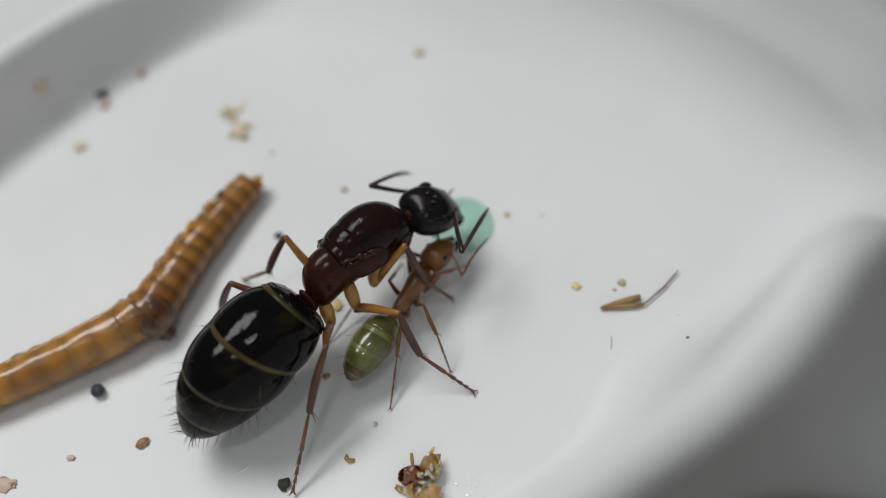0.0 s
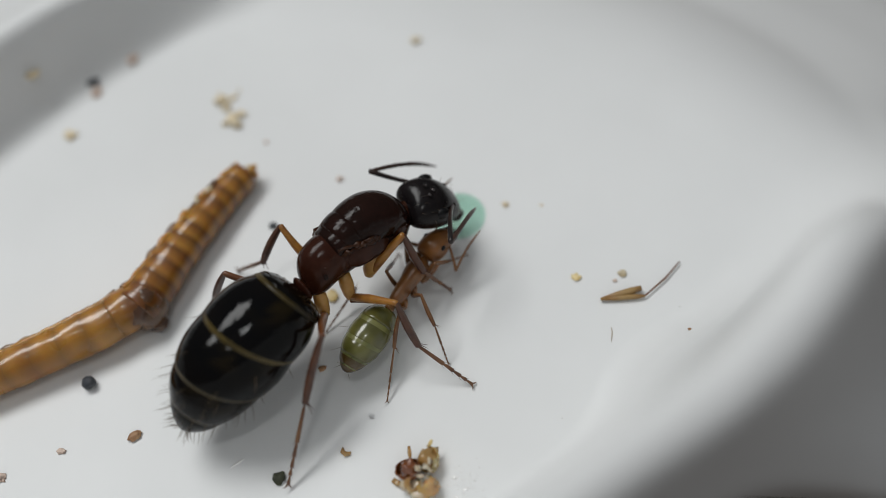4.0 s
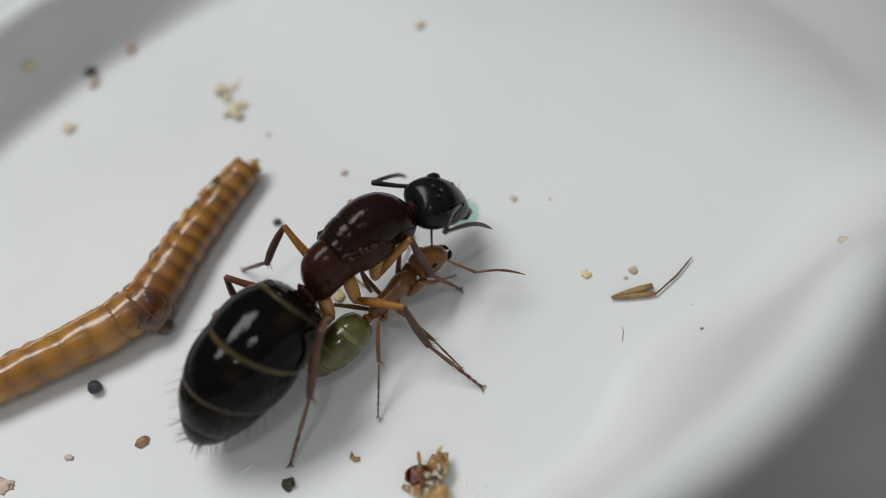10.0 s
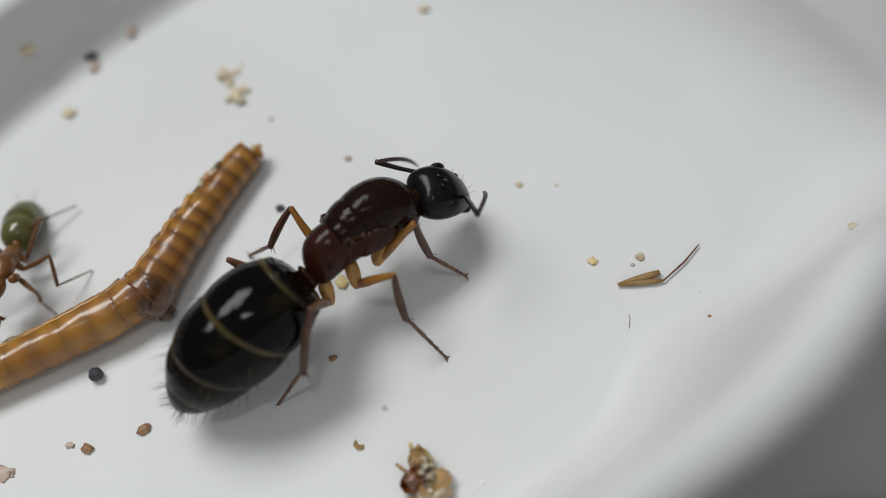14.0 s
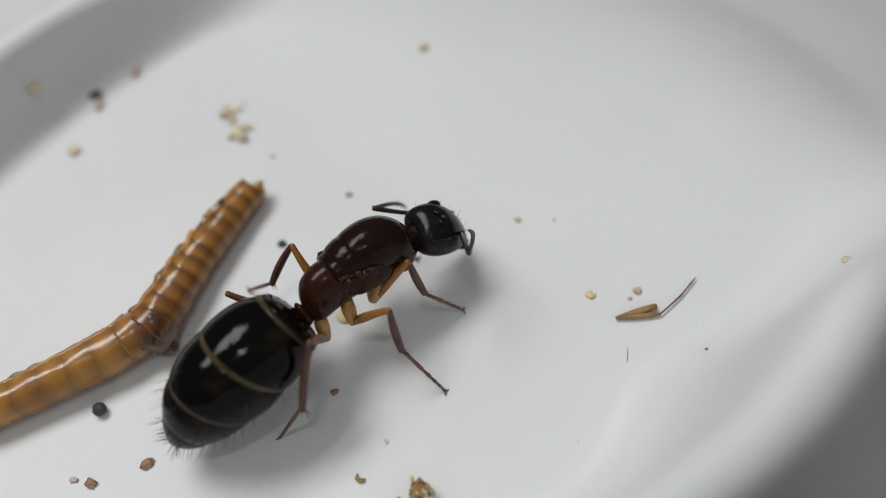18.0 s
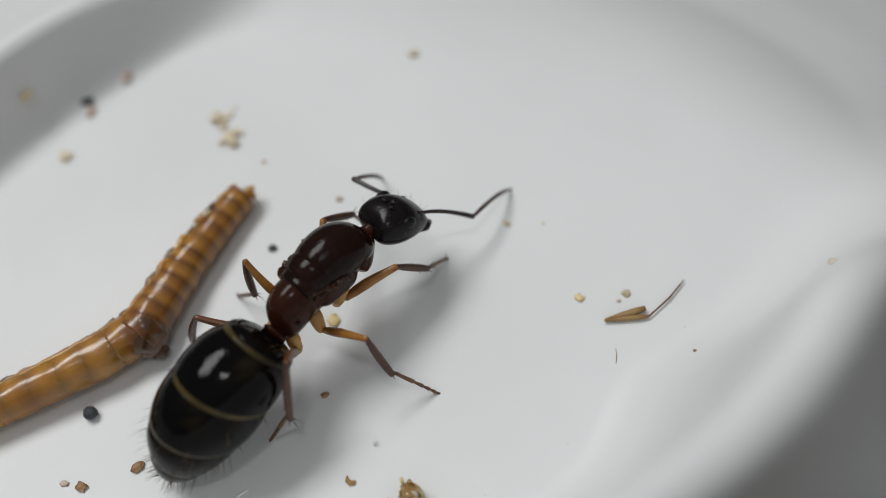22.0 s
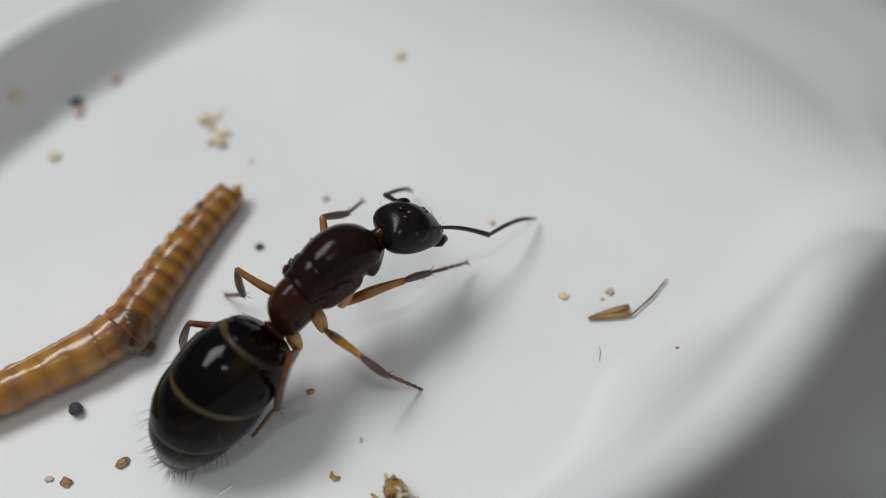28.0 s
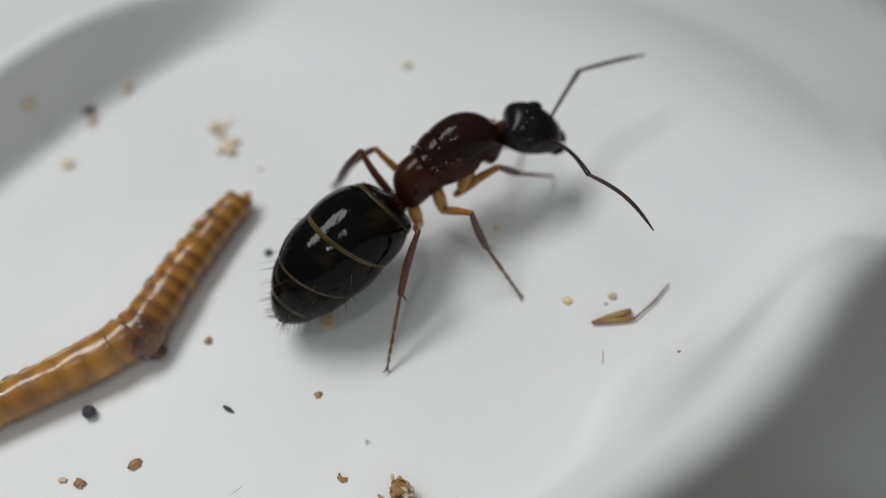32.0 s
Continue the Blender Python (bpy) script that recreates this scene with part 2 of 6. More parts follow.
def tube(bm, pts, radii, n=8):
    """A round tube through points, with a radius at each."""
    pts = [Vector(p) for p in pts]
    prev, side = None, None
    for i, p in enumerate(pts):
        d = (pts[min(i + 1, len(pts) - 1)] - pts[max(i - 1, 0)]).normalized()
        side = (side or d.orthogonal())
        side = (side - d * side.dot(d)).normalized()
        up = d.cross(side)
        loop = [bm.verts.new(p + (side * math.cos(2 * math.pi * k / n) + up * math.sin(2 * math.pi * k / n)) * radii[i]) for k in range(n)]
        if prev:
            for k in range(n):
                bm.faces.new((prev[k], prev[(k + 1) % n], loop[(k + 1) % n], loop[k]))
        else:
            bm.faces.new(loop)
        prev = loop
    bm.faces.new(prev)
    return bm


def ball(bm, c, r, seg=14):
    """An ellipsoid with its centre and three half axes."""
    r = r if isinstance(r, tuple) else (r, r, r)
    bmesh.ops.create_uvsphere(bm, u_segments=seg, v_segments=max(6, seg * 2 // 3), radius=1, matrix=Matrix.Translation(c) @ Matrix.Diagonal((*r, 1)))
    return bm


def lump(r, seed, rough=0.35, sub=3):
    """An irregular crumb."""
    bm = bmesh.new()
    bmesh.ops.create_icosphere(bm, subdivisions=sub, radius=1)
    off = Vector((seed * 3.7, seed * 1.3, -seed * 2.1))
    for v in bm.verts:
        k = 1 + rough * (noise.noise(v.co * 1.4 + off) * 1.3 + 0.6 * noise.noise(v.co * 3.6 + off))
        v.co = Vector((v.co.x * r[0], v.co.y * r[1], v.co.z * r[2])) * k
    low = min(v.co.z for v in bm.verts)
    for v in bm.verts:
        v.co.z = max(v.co.z - low - 0.1 * r[2], 0.0)
    return bm


def at(x, y, z=0.0, turn=0.0):
    return pose(x * MM, y * MM, z * MM, 0, 0, turn)


# ---- the dish and the table ----
U, N2 = Vector((0.82, 0.57, 0)).normalized(), Vector((-0.57, 0.82, 0)).normalized()
DISH_C = U * -4.0 + N2 * 3.2


RIM_AT = [-180, -150, -120, -90, -75, -71, -66, -60, -50, -41, -30, -20, -10, 0, 12, 24, 40, 55, 70, 80, 100, 120, 140, 160, 180]
RIM_FLOOR = [18.5, 19.8, 15.0, 13.4, 13.8, 13.6, 13.1, 13.1, 15.0, 16.7, 17.4, 16.7, 15.4, 13.6, 12.0, 10.8, 10.4, 10.9, 11.5, 11.7, 12.1, 13.1, 15.1, 17.7, 18.5]
RIM_RUN = [3.0, 3.0, 3.4, 3.8, 4.0, 4.2, 4.7, 4.8, 4.5, 4.8, 5.4, 7.0, 9.0, 11.0, 12.0, 12.0, 9.5, 6.0, 3.0, 2.1, 1.9, 1.9, 2.0, 2.4, 3.0]
RIM_HIGH = [6.0, 8.0, 12.0, 13.0, 13.0, 13.0, 13.0, 13.0, 8.4, 3.8, 0.0, -2.4, -4.2, -5.6, -6.2, -6.0, -3.8, -1.2, 0.8, 2.1, 3.2, 3.4, 3.4, 4.2, 6.0]
RIM_WIDE = [2.0, 1.0, 0.6, 0.5, 0.9, 3.0, 7.0, 10.0, 12.0, 13.0, 14.0, 20.0, 24.0, 26.0, 26.0, 26.0, 22.0, 16.0, 11.0, 9.0, 9.0, 9.0, 8.0, 6.0, 2.0]
RIM_FALL = [2.0, 2.0, 2.0, 3.0, 3.4, 5.5, 8.0, 9.5, 9.5, 9.0, 9.0, 10.0, 13.0, 16.0, 16.0, 14.0, 9.0, 4.0, 1.4, 2.0, 2.6, 2.8, 2.6, 2.2, 2.0]
BASE = -34.0


def eased(x, xs, ys):
    """Values between the given ones, without corners."""
    return sum(float(np.interp((x + k + 180) % 360 - 180, xs, ys)) for k in range(-6, 7, 2)) / 7


def dish_ring(a):
    """Direction and, at an angle round the dish: floor radius, wall run, wall height, width and fall of the outer lip."""
    c, s = math.cos(a), math.sin(a)
    d = (math.degrees(a) + 180) % 360 - 180
    return (U * c + N2 * s), [eased(d, RIM_AT, v) for v in (RIM_FLOOR, RIM_RUN, RIM_HIGH, RIM_WIDE, RIM_FALL)]


WALL = [(0.0, 0.0), (0.2, 0.03), (0.4, 0.13), (0.58, 0.31), (0.74, 0.55), (0.88, 0.80), (0.97, 0.94)]


def wall_z(r, high):
    """The height of the wall at a fraction of its run: a cove where it rises, an ever steeper slope where it falls."""
    if high < 0:
        return high * max(0.0, r) ** 1.8
    return high * float(np.interp(r, [w[0] for w in WALL] + [1.05], [w[1] for w in WALL] + [1.0]))


def dish_height(x, y):
    """The height of the dish's inner side over its floor, at a place."""
    p = Vector((x, y, 0)) - DISH_C
    _, (rho, run, high, _, _) = dish_ring(math.atan2(p.dot(N2), p.dot(U)))
    f = (p.length - rho) / run
    return wall_z(f, high)


def build_dish():
    bm = bmesh.new()
    n = 300
    inner = [0.25, 0.5, 0.75, 0.9, 0.97]
    top = [(0.25, 0.10), (0.6, 0.12), (1.0, 0.02), (1.4, -0.25)]
    lip = np.array([(0.12, -0.1), (0.3, -0.32), (0.6, -0.66), (0.9, -1.0)])
    steep = np.array([(0.04, -0.10), (0.13, -0.38), (0.36, -0.74), (0.9, -1.0)])
    loops = []
    for i in range(n):
        d, (rho, run, high, wide, fall) = dish_ring(2 * math.pi * i / n)
        col = [DISH_C + d * rho * k for k in inner]
        col += [DISH_C + d * (rho + run * r) + Vector((0, 0, wall_z(r, high))) for r, _ in WALL]
        slope = 1.5 * max(0.0, -high) / run
        col += [DISH_C + d * (rho + run + r) + Vector((0, 0, high + (z if high > 0 else 0) - slope * r)) for r, z in top]
        near = eased(math.degrees(2 * math.pi * i / n), [-76, -64, -30, -5], [0, 1, 1, 0])
        shape = [(float(r), float(z)) for r, z in lip * (1 - near) + steep * near]
        col += [DISH_C + d * (rho + run + 1.4 + r * wide) + Vector((0, 0, high - (0.3 if high > 0 else 0) - slope * 1.4 + z * fall)) for r, z in shape]
        edge, drop = rho + run + 1.4 + 0.9 * wide, high - (0.3 if high > 0 else 0) - slope * 1.4 - fall
        col += [DISH_C + d * (edge + 0.2) + Vector((0, 0, drop - 0.7)), DISH_C + d * (edge - 0.4) + Vector((0, 0, drop - 1.3))]
        col += [DISH_C + d * (rho * 0.9) + Vector((0, 0, min(drop - 2.0, -12.0))), DISH_C + d * (rho * 0.7) + Vector((0, 0, BASE))]
        wave = max(0.0, 1 - abs((360 * i / n + 180) % 360 - 180 + 74) / 16)
        for p in col[len(inner) + 4:len(inner) + 11]:
            p.z += 0.10 * wave * noise.noise(p * 1.1) + 0.05 * wave * noise.noise(p * 2.3)
        loops.append([bm.verts.new(p) for p in col])
    mid = bm.verts.new(DISH_C)
    low = bm.verts.new(DISH_C + Vector((0, 0, BASE)))
    for i in range(n):
        a, b = loops[i], loops[(i + 1) % n]
        bm.faces.new((mid, a[0], b[0]))
        bm.faces.new((low, b[-1], a[-1]))
        for k in range(len(a) - 1):
            bm.faces.new((a[k], a[k + 1], b[k + 1], b[k]))
    return tagged(part("dish", bm, GLAZE), "white glazed porcelain oval dish with a raised rim", "dish")


build_dish()
bm = bmesh.new()
bmesh.ops.create_grid(bm, x_segments=2, y_segments=2, size=700)
tagged(part("tabletop", bm, TABLE, m=at(0, 0, BASE)), "plain brown tabletop under the dish", "table", kind="structure")

# leg roots and lengths, in millimetres
Q_ANT = (2.7, 3.1)
W_ANT = (1.2, 1.75)
Q_AT = {'R1': (1.95, -0.24, -1.12), 'R2': (0.90, -0.36, -1.30), 'R3': (-0.20, -0.25, -1.25), 'L1': (2.30, 0.60, -0.95), 'L2': (0.85, 0.95, -0.80), 'L3': (-0.25, 0.80, -0.80)}
Q_LEN = {'1': (2.15, 1.70, 2.10), '2': (2.20, 1.85, 2.50), '3': (2.75, 2.50, 3.00)}
W_AT = {'R1': (1.45, -0.28, -0.45), 'R2': (0.75, -0.30, -0.50), 'R3': (0.15, -0.28, -0.45), 'L1': (1.45, 0.28, -0.45), 'L2': (0.75, 0.30, -0.50), 'L3': (0.15, 0.28, -0.45)}
W_LEN = {'1': (1.25, 1.05, 1.35), '2': (1.40, 1.20, 1.60), '3': (1.70, 1.50, 2.00)}

# ---- ants ----


def bristles(bm, pts, length, thick, spread, seed):
    """Fine tapered hairs standing on points given as (place, outward)."""
    rnd = random.Random(seed)
    for p, d in pts:
        d = (Vector(d) + Vector((rnd.uniform(-spread, spread), rnd.uniform(-spread, spread), rnd.uniform(-spread, spread)))).normalized()
        ln = length * rnd.uniform(0.6, 1.2)
        bend = Vector((rnd.uniform(-0.2, 0.2), rnd.uniform(-0.2, 0.2), rnd.uniform(-0.2, 0.2))) * ln
        p = Vector(p)
        tube(bm, [p - d * 0.03, p + d * ln * 0.5 + bend * 0.4, p + d * ln + bend], [thick, thick * 0.7, thick * 0.15], 4)


def on_loft(rings, f, a, e=2.0):
    """A place and its outward way on a loft, at fraction f along it and angle a round it."""
    k = f * (len(rings) - 1)
    i = min(int(k), len(rings) - 2)
    r = [rings[i][j] + (rings[i + 1][j] - rings[i][j]) * (k - i) for j in range(5)]
    c, s = math.cos(a), math.sin(a)
    return (r[0], r[1] + r[3] * c, r[2] + r[4] * s), (0, c, s)


def ring_cut(rings, x0, x1):
    """The rings between two x, with ends cut there."""
    a = np.array(rings)
    xs = [x0] + [x for x in a[:, 0] if x0 + 0.01 < x < x1 - 0.01] + [x1]
    return [tuple([x] + [float(np.interp(x, a[:, 0], a[:, j])) for j in range(1, 5)]) for x in xs]


def build_gaster(ant, sc, bounds, mats, band, rings, hairs, seed, seams=1.0, slant=0.0):
    """The gaster with its plates one over the other and straw seams between; it points along x from the waist."""
    full = smooth_rings([tuple(v * sc for v in r) for r in rings], 4)
    ob = None
    whole = np.array(full)
    end = whole[-1, 0]

    def slanted(bm):
        """Leans the plates' edges, so that they run further back above than below."""
        for v in bm.verts:
            k = slant * float(np.interp(v.co.x / end, [0, 0.14, 0.46, 0.74, 1.0], [0.0, 0.15, 0.55, 0.8, 0.2]))
            z0, rz = np.interp(v.co.x, whole[:, 0], whole[:, 2]), np.interp(v.co.x, whole[:, 0], whole[:, 4])
            v.co.x += k * (v.co.z - z0 - 0.47 * rz)
        return bm

    for i in range(len(bounds) - 1):
        a, b = bounds[i] * sc, bounds[i + 1] * sc
        rr = [list(r) for r in ring_cut(full, a, b)]
        for r in rr:
            f = (r[0] - a) / (b - a)
            g = 0.962 + 0.050 * f + 0.040 * math.sin(math.pi * f)
            r[3], r[4] = r[3] * g, r[4] * g
        last = list(rr[-1])
        last[3], last[4] = last[3] * 0.965, last[4] * 0.965
        if i < len(bounds) - 2:
            rr.append(last)
        bm = loft(bmesh.new(), [tuple(r) for r in rr], 40)
        amber = bm.verts.layers.float.new("amber")
        for v in bm.verts:
            f = (v.co.x - a) / (b - a)
            w = noise.noise(v.co * 1.6 / sc + Vector((4, 0, 2))) + 0.5 * noise.noise(v.co * 4.5 / sc)
            v[amber] = 0.2 * max(0.0, min(1.0, 2.2 * w - 0.05)) * max(0.0, 1 - f / 0.7) * max(0.0, min(1.0, 0.2 + v.co.y / sc))
        if ob is None:
            ob = part("gaster", slanted(bm), mats[0], ant)
        else:
            part("tergite", slanted(bm), mats[min(i, len(mats) - 1)], ob)
        if i < len(bounds) - 2:
            w = (0.17 if i < 2 else 0.10) * sc * seams
            rb = [list(r) for r in ring_cut(full, b - 0.04 * sc, b + w)]
            for r in rb:
                r[3], r[4] = r[3] * 0.998, r[4] * 0.998
            part("seam", slanted(loft(bmesh.new(), [tuple(r) for r in rb], 40)), band, ob)
    if hairs:
        rnd = random.Random(seed)
        pts = []
        for k in range(hairs):
            f = rnd.choice((rnd.uniform(0.06, 0.16), rnd.uniform(0.5, 1), rnd.uniform(0.65, 1.0)))
            p, d = on_loft(full, min(f, 0.99), rnd.uniform(-0.5, math.pi + 0.5))
            pts.append((p, (d[0] + 0.8, d[1], d[2])))
        bm = bmesh.new()
        bristles(bm, pts, 0.46 * sc, 0.009 * sc, 0.25, seed)
        part("hair", slanted(bm), HAIR, ob)
    return ob


def build_head(ant, sc, mat, eye, jaw, hairs, seed, ocelli=True, wide=1.0):
    """The head from the neck along x, with eyes, ocelli, clypeus and jaws."""
    lens = 1.0 if ocelli else 0.72
    rings = [(0.0, 0, 0, 0.40, 0.24), (0.1, 0, 0.03, 0.70, 0.46), (0.3, 0, 0.06, 0.89, 0.63), (0.65, 0, 0.08, 1.0, 0.75), (1.05, 0, 0.07, 0.99, 0.77),
             (1.5, 0, 0.01, 0.89, 0.69), (1.9, 0, -0.08, 0.74, 0.55), (2.2, 0, -0.16, 0.60, 0.40), (2.36, 0, -0.2, 0.46, 0.26), (2.42, 0, -0.22, 0.3, 0.16)]
    rings = smooth_rings([(r[0] * sc * 1.02 - 0.02 * sc, 0, (r[2] + 0.14) * sc, r[3] * sc * wide, r[4] * sc * 1.06) for r in rings], 4)
    bm = loft(bmesh.new(), rings, 36, 2.25)
    for v in bm.verts:
        v.co.x -= 0.20 * sc * max(0.0, 1 - v.co.x / (0.7 * sc)) * min(1.0, abs(v.co.y) / (0.85 * sc)) ** 2
    head = part("head", bm, mat, ant)
    for s in (-1, 1):
        part("eye", ball(bmesh.new(), (1.05 * sc, s * 0.80 * sc * wide, 0.60 * sc), (0.32 * sc * lens, 0.20 * sc * lens, 0.26 * sc * lens), 18), eye, head)
        bm = bmesh.new()
        tube(bm, [(2.1 * sc, s * 0.38 * sc, -0.22 * sc), (2.4 * sc, s * 0.40 * sc, -0.26 * sc), (2.65 * sc, s * 0.26 * sc, -0.3 * sc), (2.78 * sc, s * 0.06 * sc, -0.34 * sc)],
             [0.24 * sc, 0.23 * sc, 0.17 * sc, 0.05 * sc], 12)
        part("mandible", bm, jaw, head)
        part("antenna_socket", ball(bmesh.new(), (1.74 * sc, s * 0.46 * sc, 0.60 * sc), (0.13 * sc, 0.13 * sc, 0.09 * sc), 12), mat, head)
    part("clypeus", ball(bmesh.new(), (2.08 * sc, 0, 0.14 * sc), (0.32 * sc, 0.36 * sc, 0.22 * sc), 16), mat, head)
    if ocelli:
        for x, y in ((0.82, 0), (0.58, 0.22), (0.58, -0.22)):
            z = 1.00 if y == 0 else 1.01
            r = 0.088 if y == 0 else 0.07
            part("ocellus", ball(bmesh.new(), (x * sc, y * sc, z * sc), r * sc, 12), OCELLUS, head)
            pts = [(x + r * 1.5 * math.cos(a), y + r * 1.5 * math.sin(a), z + 0.01 - 0.10 * r * math.cos(a)) for a in [2 * math.pi * k / 16 for k in range(17)]]
            part("ocellus_rim", tube(bmesh.new(), pts, [0.02] * 17, 8), mat, head)
    rnd = random.Random(seed)
    bm = bmesh.new()
    bristles(bm, [on_loft(rings, rnd.uniform(0.08, 0.85), rnd.uniform(0.1, math.pi - 0.1)) for _ in range(hairs)], 0.34 * sc, 0.0065 * sc, 0.35, seed)
    part("hair", bm, HAIR, head)
    return head


def limb(length, radii, bend=0.0, spines=0, seed=1, back=False, n=10, sections=0):
    """A leg piece along x: radii at even steps, a slight bend, short spines at its end, or beads."""
    bm = bmesh.new()
    m = len(radii)
    x0 = -length if back else 0.0
    fine = 4 * (m - 1) + 1
    xs = np.linspace(0, 1, fine)
    rs = np.interp(xs, np.linspace(0, 1, m), radii)
    if sections:
        ph = (xs * sections) % 1.0
        rs = rs * (0.86 + 0.2 * ph)
    pts = [(x0 + length * x, 0, bend * math.sin(math.pi * x)) for x in xs]
    s0, s1 = rs[0] * 0.5 / length, rs[-1] * 0.5 / length
    pts = [(x0 - length * s0, 0, 0), (x0 - length * s0 * 0.6, 0, 0)] + pts + [(x0 + length * (1 + s1 * 0.6), 0, 0), (x0 + length * (1 + s1), 0, 0)]
    rs = [rs[0] * 0.25, rs[0] * 0.75] + list(rs) + [rs[-1] * 0.75, rs[-1] * 0.25]
    tube(bm, pts, rs, n)
    if spines:
        e = x0 + length
        rnd = random.Random(seed)
        for k in range(spines):
            a = 2 * math.pi * k / spines + 0.4
            d = Vector((0.9, math.cos(a), math.sin(a))).normalized()
            f = 0.0 if k < 3 else rnd.uniform(0.1, 0.8)
            p = Vector((e - length * f, 0, 0)) + Vector((0, math.cos(a), math.sin(a))) * radii[-1]
            ln = (0.32 if k < 2 else 0.16) * length / 2.2
            tube(bm, [p - d * 0.02, p + d * ln], [0.022 * length / 2.2, 0.004], 4)
    return bm


def tarsus_mesh(length, r):
    """A foot of five beads: a long first one, four short ones and two claws."""
    bm = bmesh.new()
    cuts = [0, 0.45, 0.62, 0.75, 0.85, 0.97]
    for i in range(5):
        a, b = cuts[i] * length, cuts[i + 1] * length
        w = r * (1.0 - 0.06 * i)
        tube(bm, [(a - 0.02, 0, 0), (a + 0.04 * length, 0, 0), (b - 0.02 * length, 0, 0), (b, 0, 0)], [w * 0.5, w * 0.8, w * 1.12, w * 0.7], 8)
        for s in (-1, 1):
            tube(bm, [(b - 0.03 * length, s * w * 0.8, 0), (b + 0.03 * length, s * w * 1.7, -w * 0.4)], [0.009 * length / 2.6, 0.003], 4)
    for s in (-1, 1):
        tube(bm, [(0.95 * length, 0, 0), (length * 0.99, s * r * 1.5, r * 0.4), (length * 1.01, s * r * 2.2, -r * 0.5)], [r * 0.45, r * 0.3, r * 0.06], 5)
    return bm


def build_ant(name, label, spec):
    """An ant in parts. Returns the parts that move, by name."""
    ant = tagged(new(name), label, "ant")
    sc = spec["sc"]
    got = {"body": ant}
    for pname, mat, rings, n in spec["thorax"]:
        part(pname, loft(bmesh.new(), smooth_rings(rings, 4), n), mat, ant)
    if spec["thorax_hair"]:
        rnd = random.Random(5)
        bm = bmesh.new()
        rr = spec["thorax"][0][2]
        bristles(bm, [on_loft(rr, rnd.uniform(0.05, 0.95), rnd.uniform(0.3, math.pi - 0.3)) for _ in range(spec["thorax_hair"])], 0.4 * sc, 0.0065 * sc, 0.3, 8)
        part("hair", bm, HAIR, ant)
    got["gaster"] = build_gaster(ant, sc * spec["g_scale"], spec["bounds"], spec["g_mats"], spec["band"], spec["g_rings"], spec["g_hair"], 4, spec["seams"], spec["slant"])
    got["head"] = build_head(ant, sc * spec["h_scale"], spec["h_mat"], EYE, spec["jaw"], spec["h_hair"], 6, spec["ocelli"], spec["h_wide"])
    for k in ("AR", "AL"):
        ls, lf = spec["ant_len"]
        r = spec["ant_r"]
        bm = limb(ls, [r * 0.7, r * 0.9, r, r * 1.25], 0.10 * ls * 0.6, back=True)
        got[k + "s"] = part("scape", bm, spec["scape"], ant)
        got[k + "f"] = part("funiculus", limb(lf, [r * 0.8, r * 0.95, r, r, r * 0.95, r * 0.8, r * 0.35], 0.09 * lf, sections=11), spec["funi"], ant)
    for k in ("R1", "R2", "R3", "L1", "L2", "L3"):
        f, t, s = spec["legs"][k[1]]
        r = spec["leg_r"]
        at_ = Vector(spec["at"][k])
        base = Vector((at_.x + 0.22 * sc, at_.y * 0.7, at_.z * 0.25))
        thick = 1.0
        if k[1] == "1":
            base, thick = Vector((at_.x + 0.80 * sc, at_.y * 1.5, -0.15 * sc)), 1.25
        bm = tube(bmesh.new(), [base, base * 0.55 + at_ * 0.45, base * 0.15 + at_ * 0.85, at_ + (at_ - base) * 0.05], [r * 2.0 * thick, r * 2.3 * thick, r * 1.9 * thick, r * 1.3], 12)
        part("coxa", bm, spec["coxa"], ant)
        r = r * (1.15 if k[1] == "1" else 1.0)
        got[k + "f"] = part("femur", limb(f, [r * 1.0, r * 1.42, r * 1.5, r * 1.32, r * 1.1, r * 0.95], 0.03 * f, back=True), spec["femur"] if k[1] != "3" else spec["hind"], ant)
        r = spec["leg_r"]
        got[k + "t"] = part("tibia", limb(t, [r * 0.8, r * 1.15, r * 1.3, r * 1.3, r * 1.05], -0.03 * t, spines=7, seed=3), spec["tibia"], ant)
        got[k + "a"] = part("tarsus", tarsus_mesh(s, r * 0.66), spec["tarsus"], ant)
    return got


Q_TH = [(-0.2, 0, -0.05, 0.3, 0.3), (0.0, 0, 0.14, 0.52, 0.58), (0.4, 0, 0.29, 0.68, 0.78), (1.0, 0, 0.38, 0.76, 0.86), (1.7, 0, 0.42, 0.82, 0.94), (2.5, 0, 0.42, 0.88, 1.0), (3.2, 0, 0.30, 0.87, 0.94),
        (3.8, 0, 0.08, 0.78, 0.82), (4.25, 0, -0.04, 0.48, 0.5), (4.55, 0, -0.03, 0.28, 0.28)]
Q_PROPODEUM = [(-0.26, 0, 0.0, 0.28, 0.3), (-0.14, 0, 0.12, 0.50, 0.60), (0.12, 0, 0.28, 0.69, 0.82), (0.5, 0, 0.40, 0.78, 0.90), (0.9, 0, 0.46, 0.82, 0.90), (1.16, 0, 0.47, 0.81, 0.86), (1.27, 0, 0.47, 0.74, 0.76), (1.32, 0, 0.47, 0.56, 0.56)]
Q_METANOTUM = [(1.0, 0, 0.7, 0.5, 0.4), (1.14, 0, 0.8, 0.80, 0.56), (1.34, 0, 0.84, 0.85, 0.575), (1.5, 0, 0.86, 0.85, 0.59), (1.7, 0, 0.86, 0.8, 0.5)]
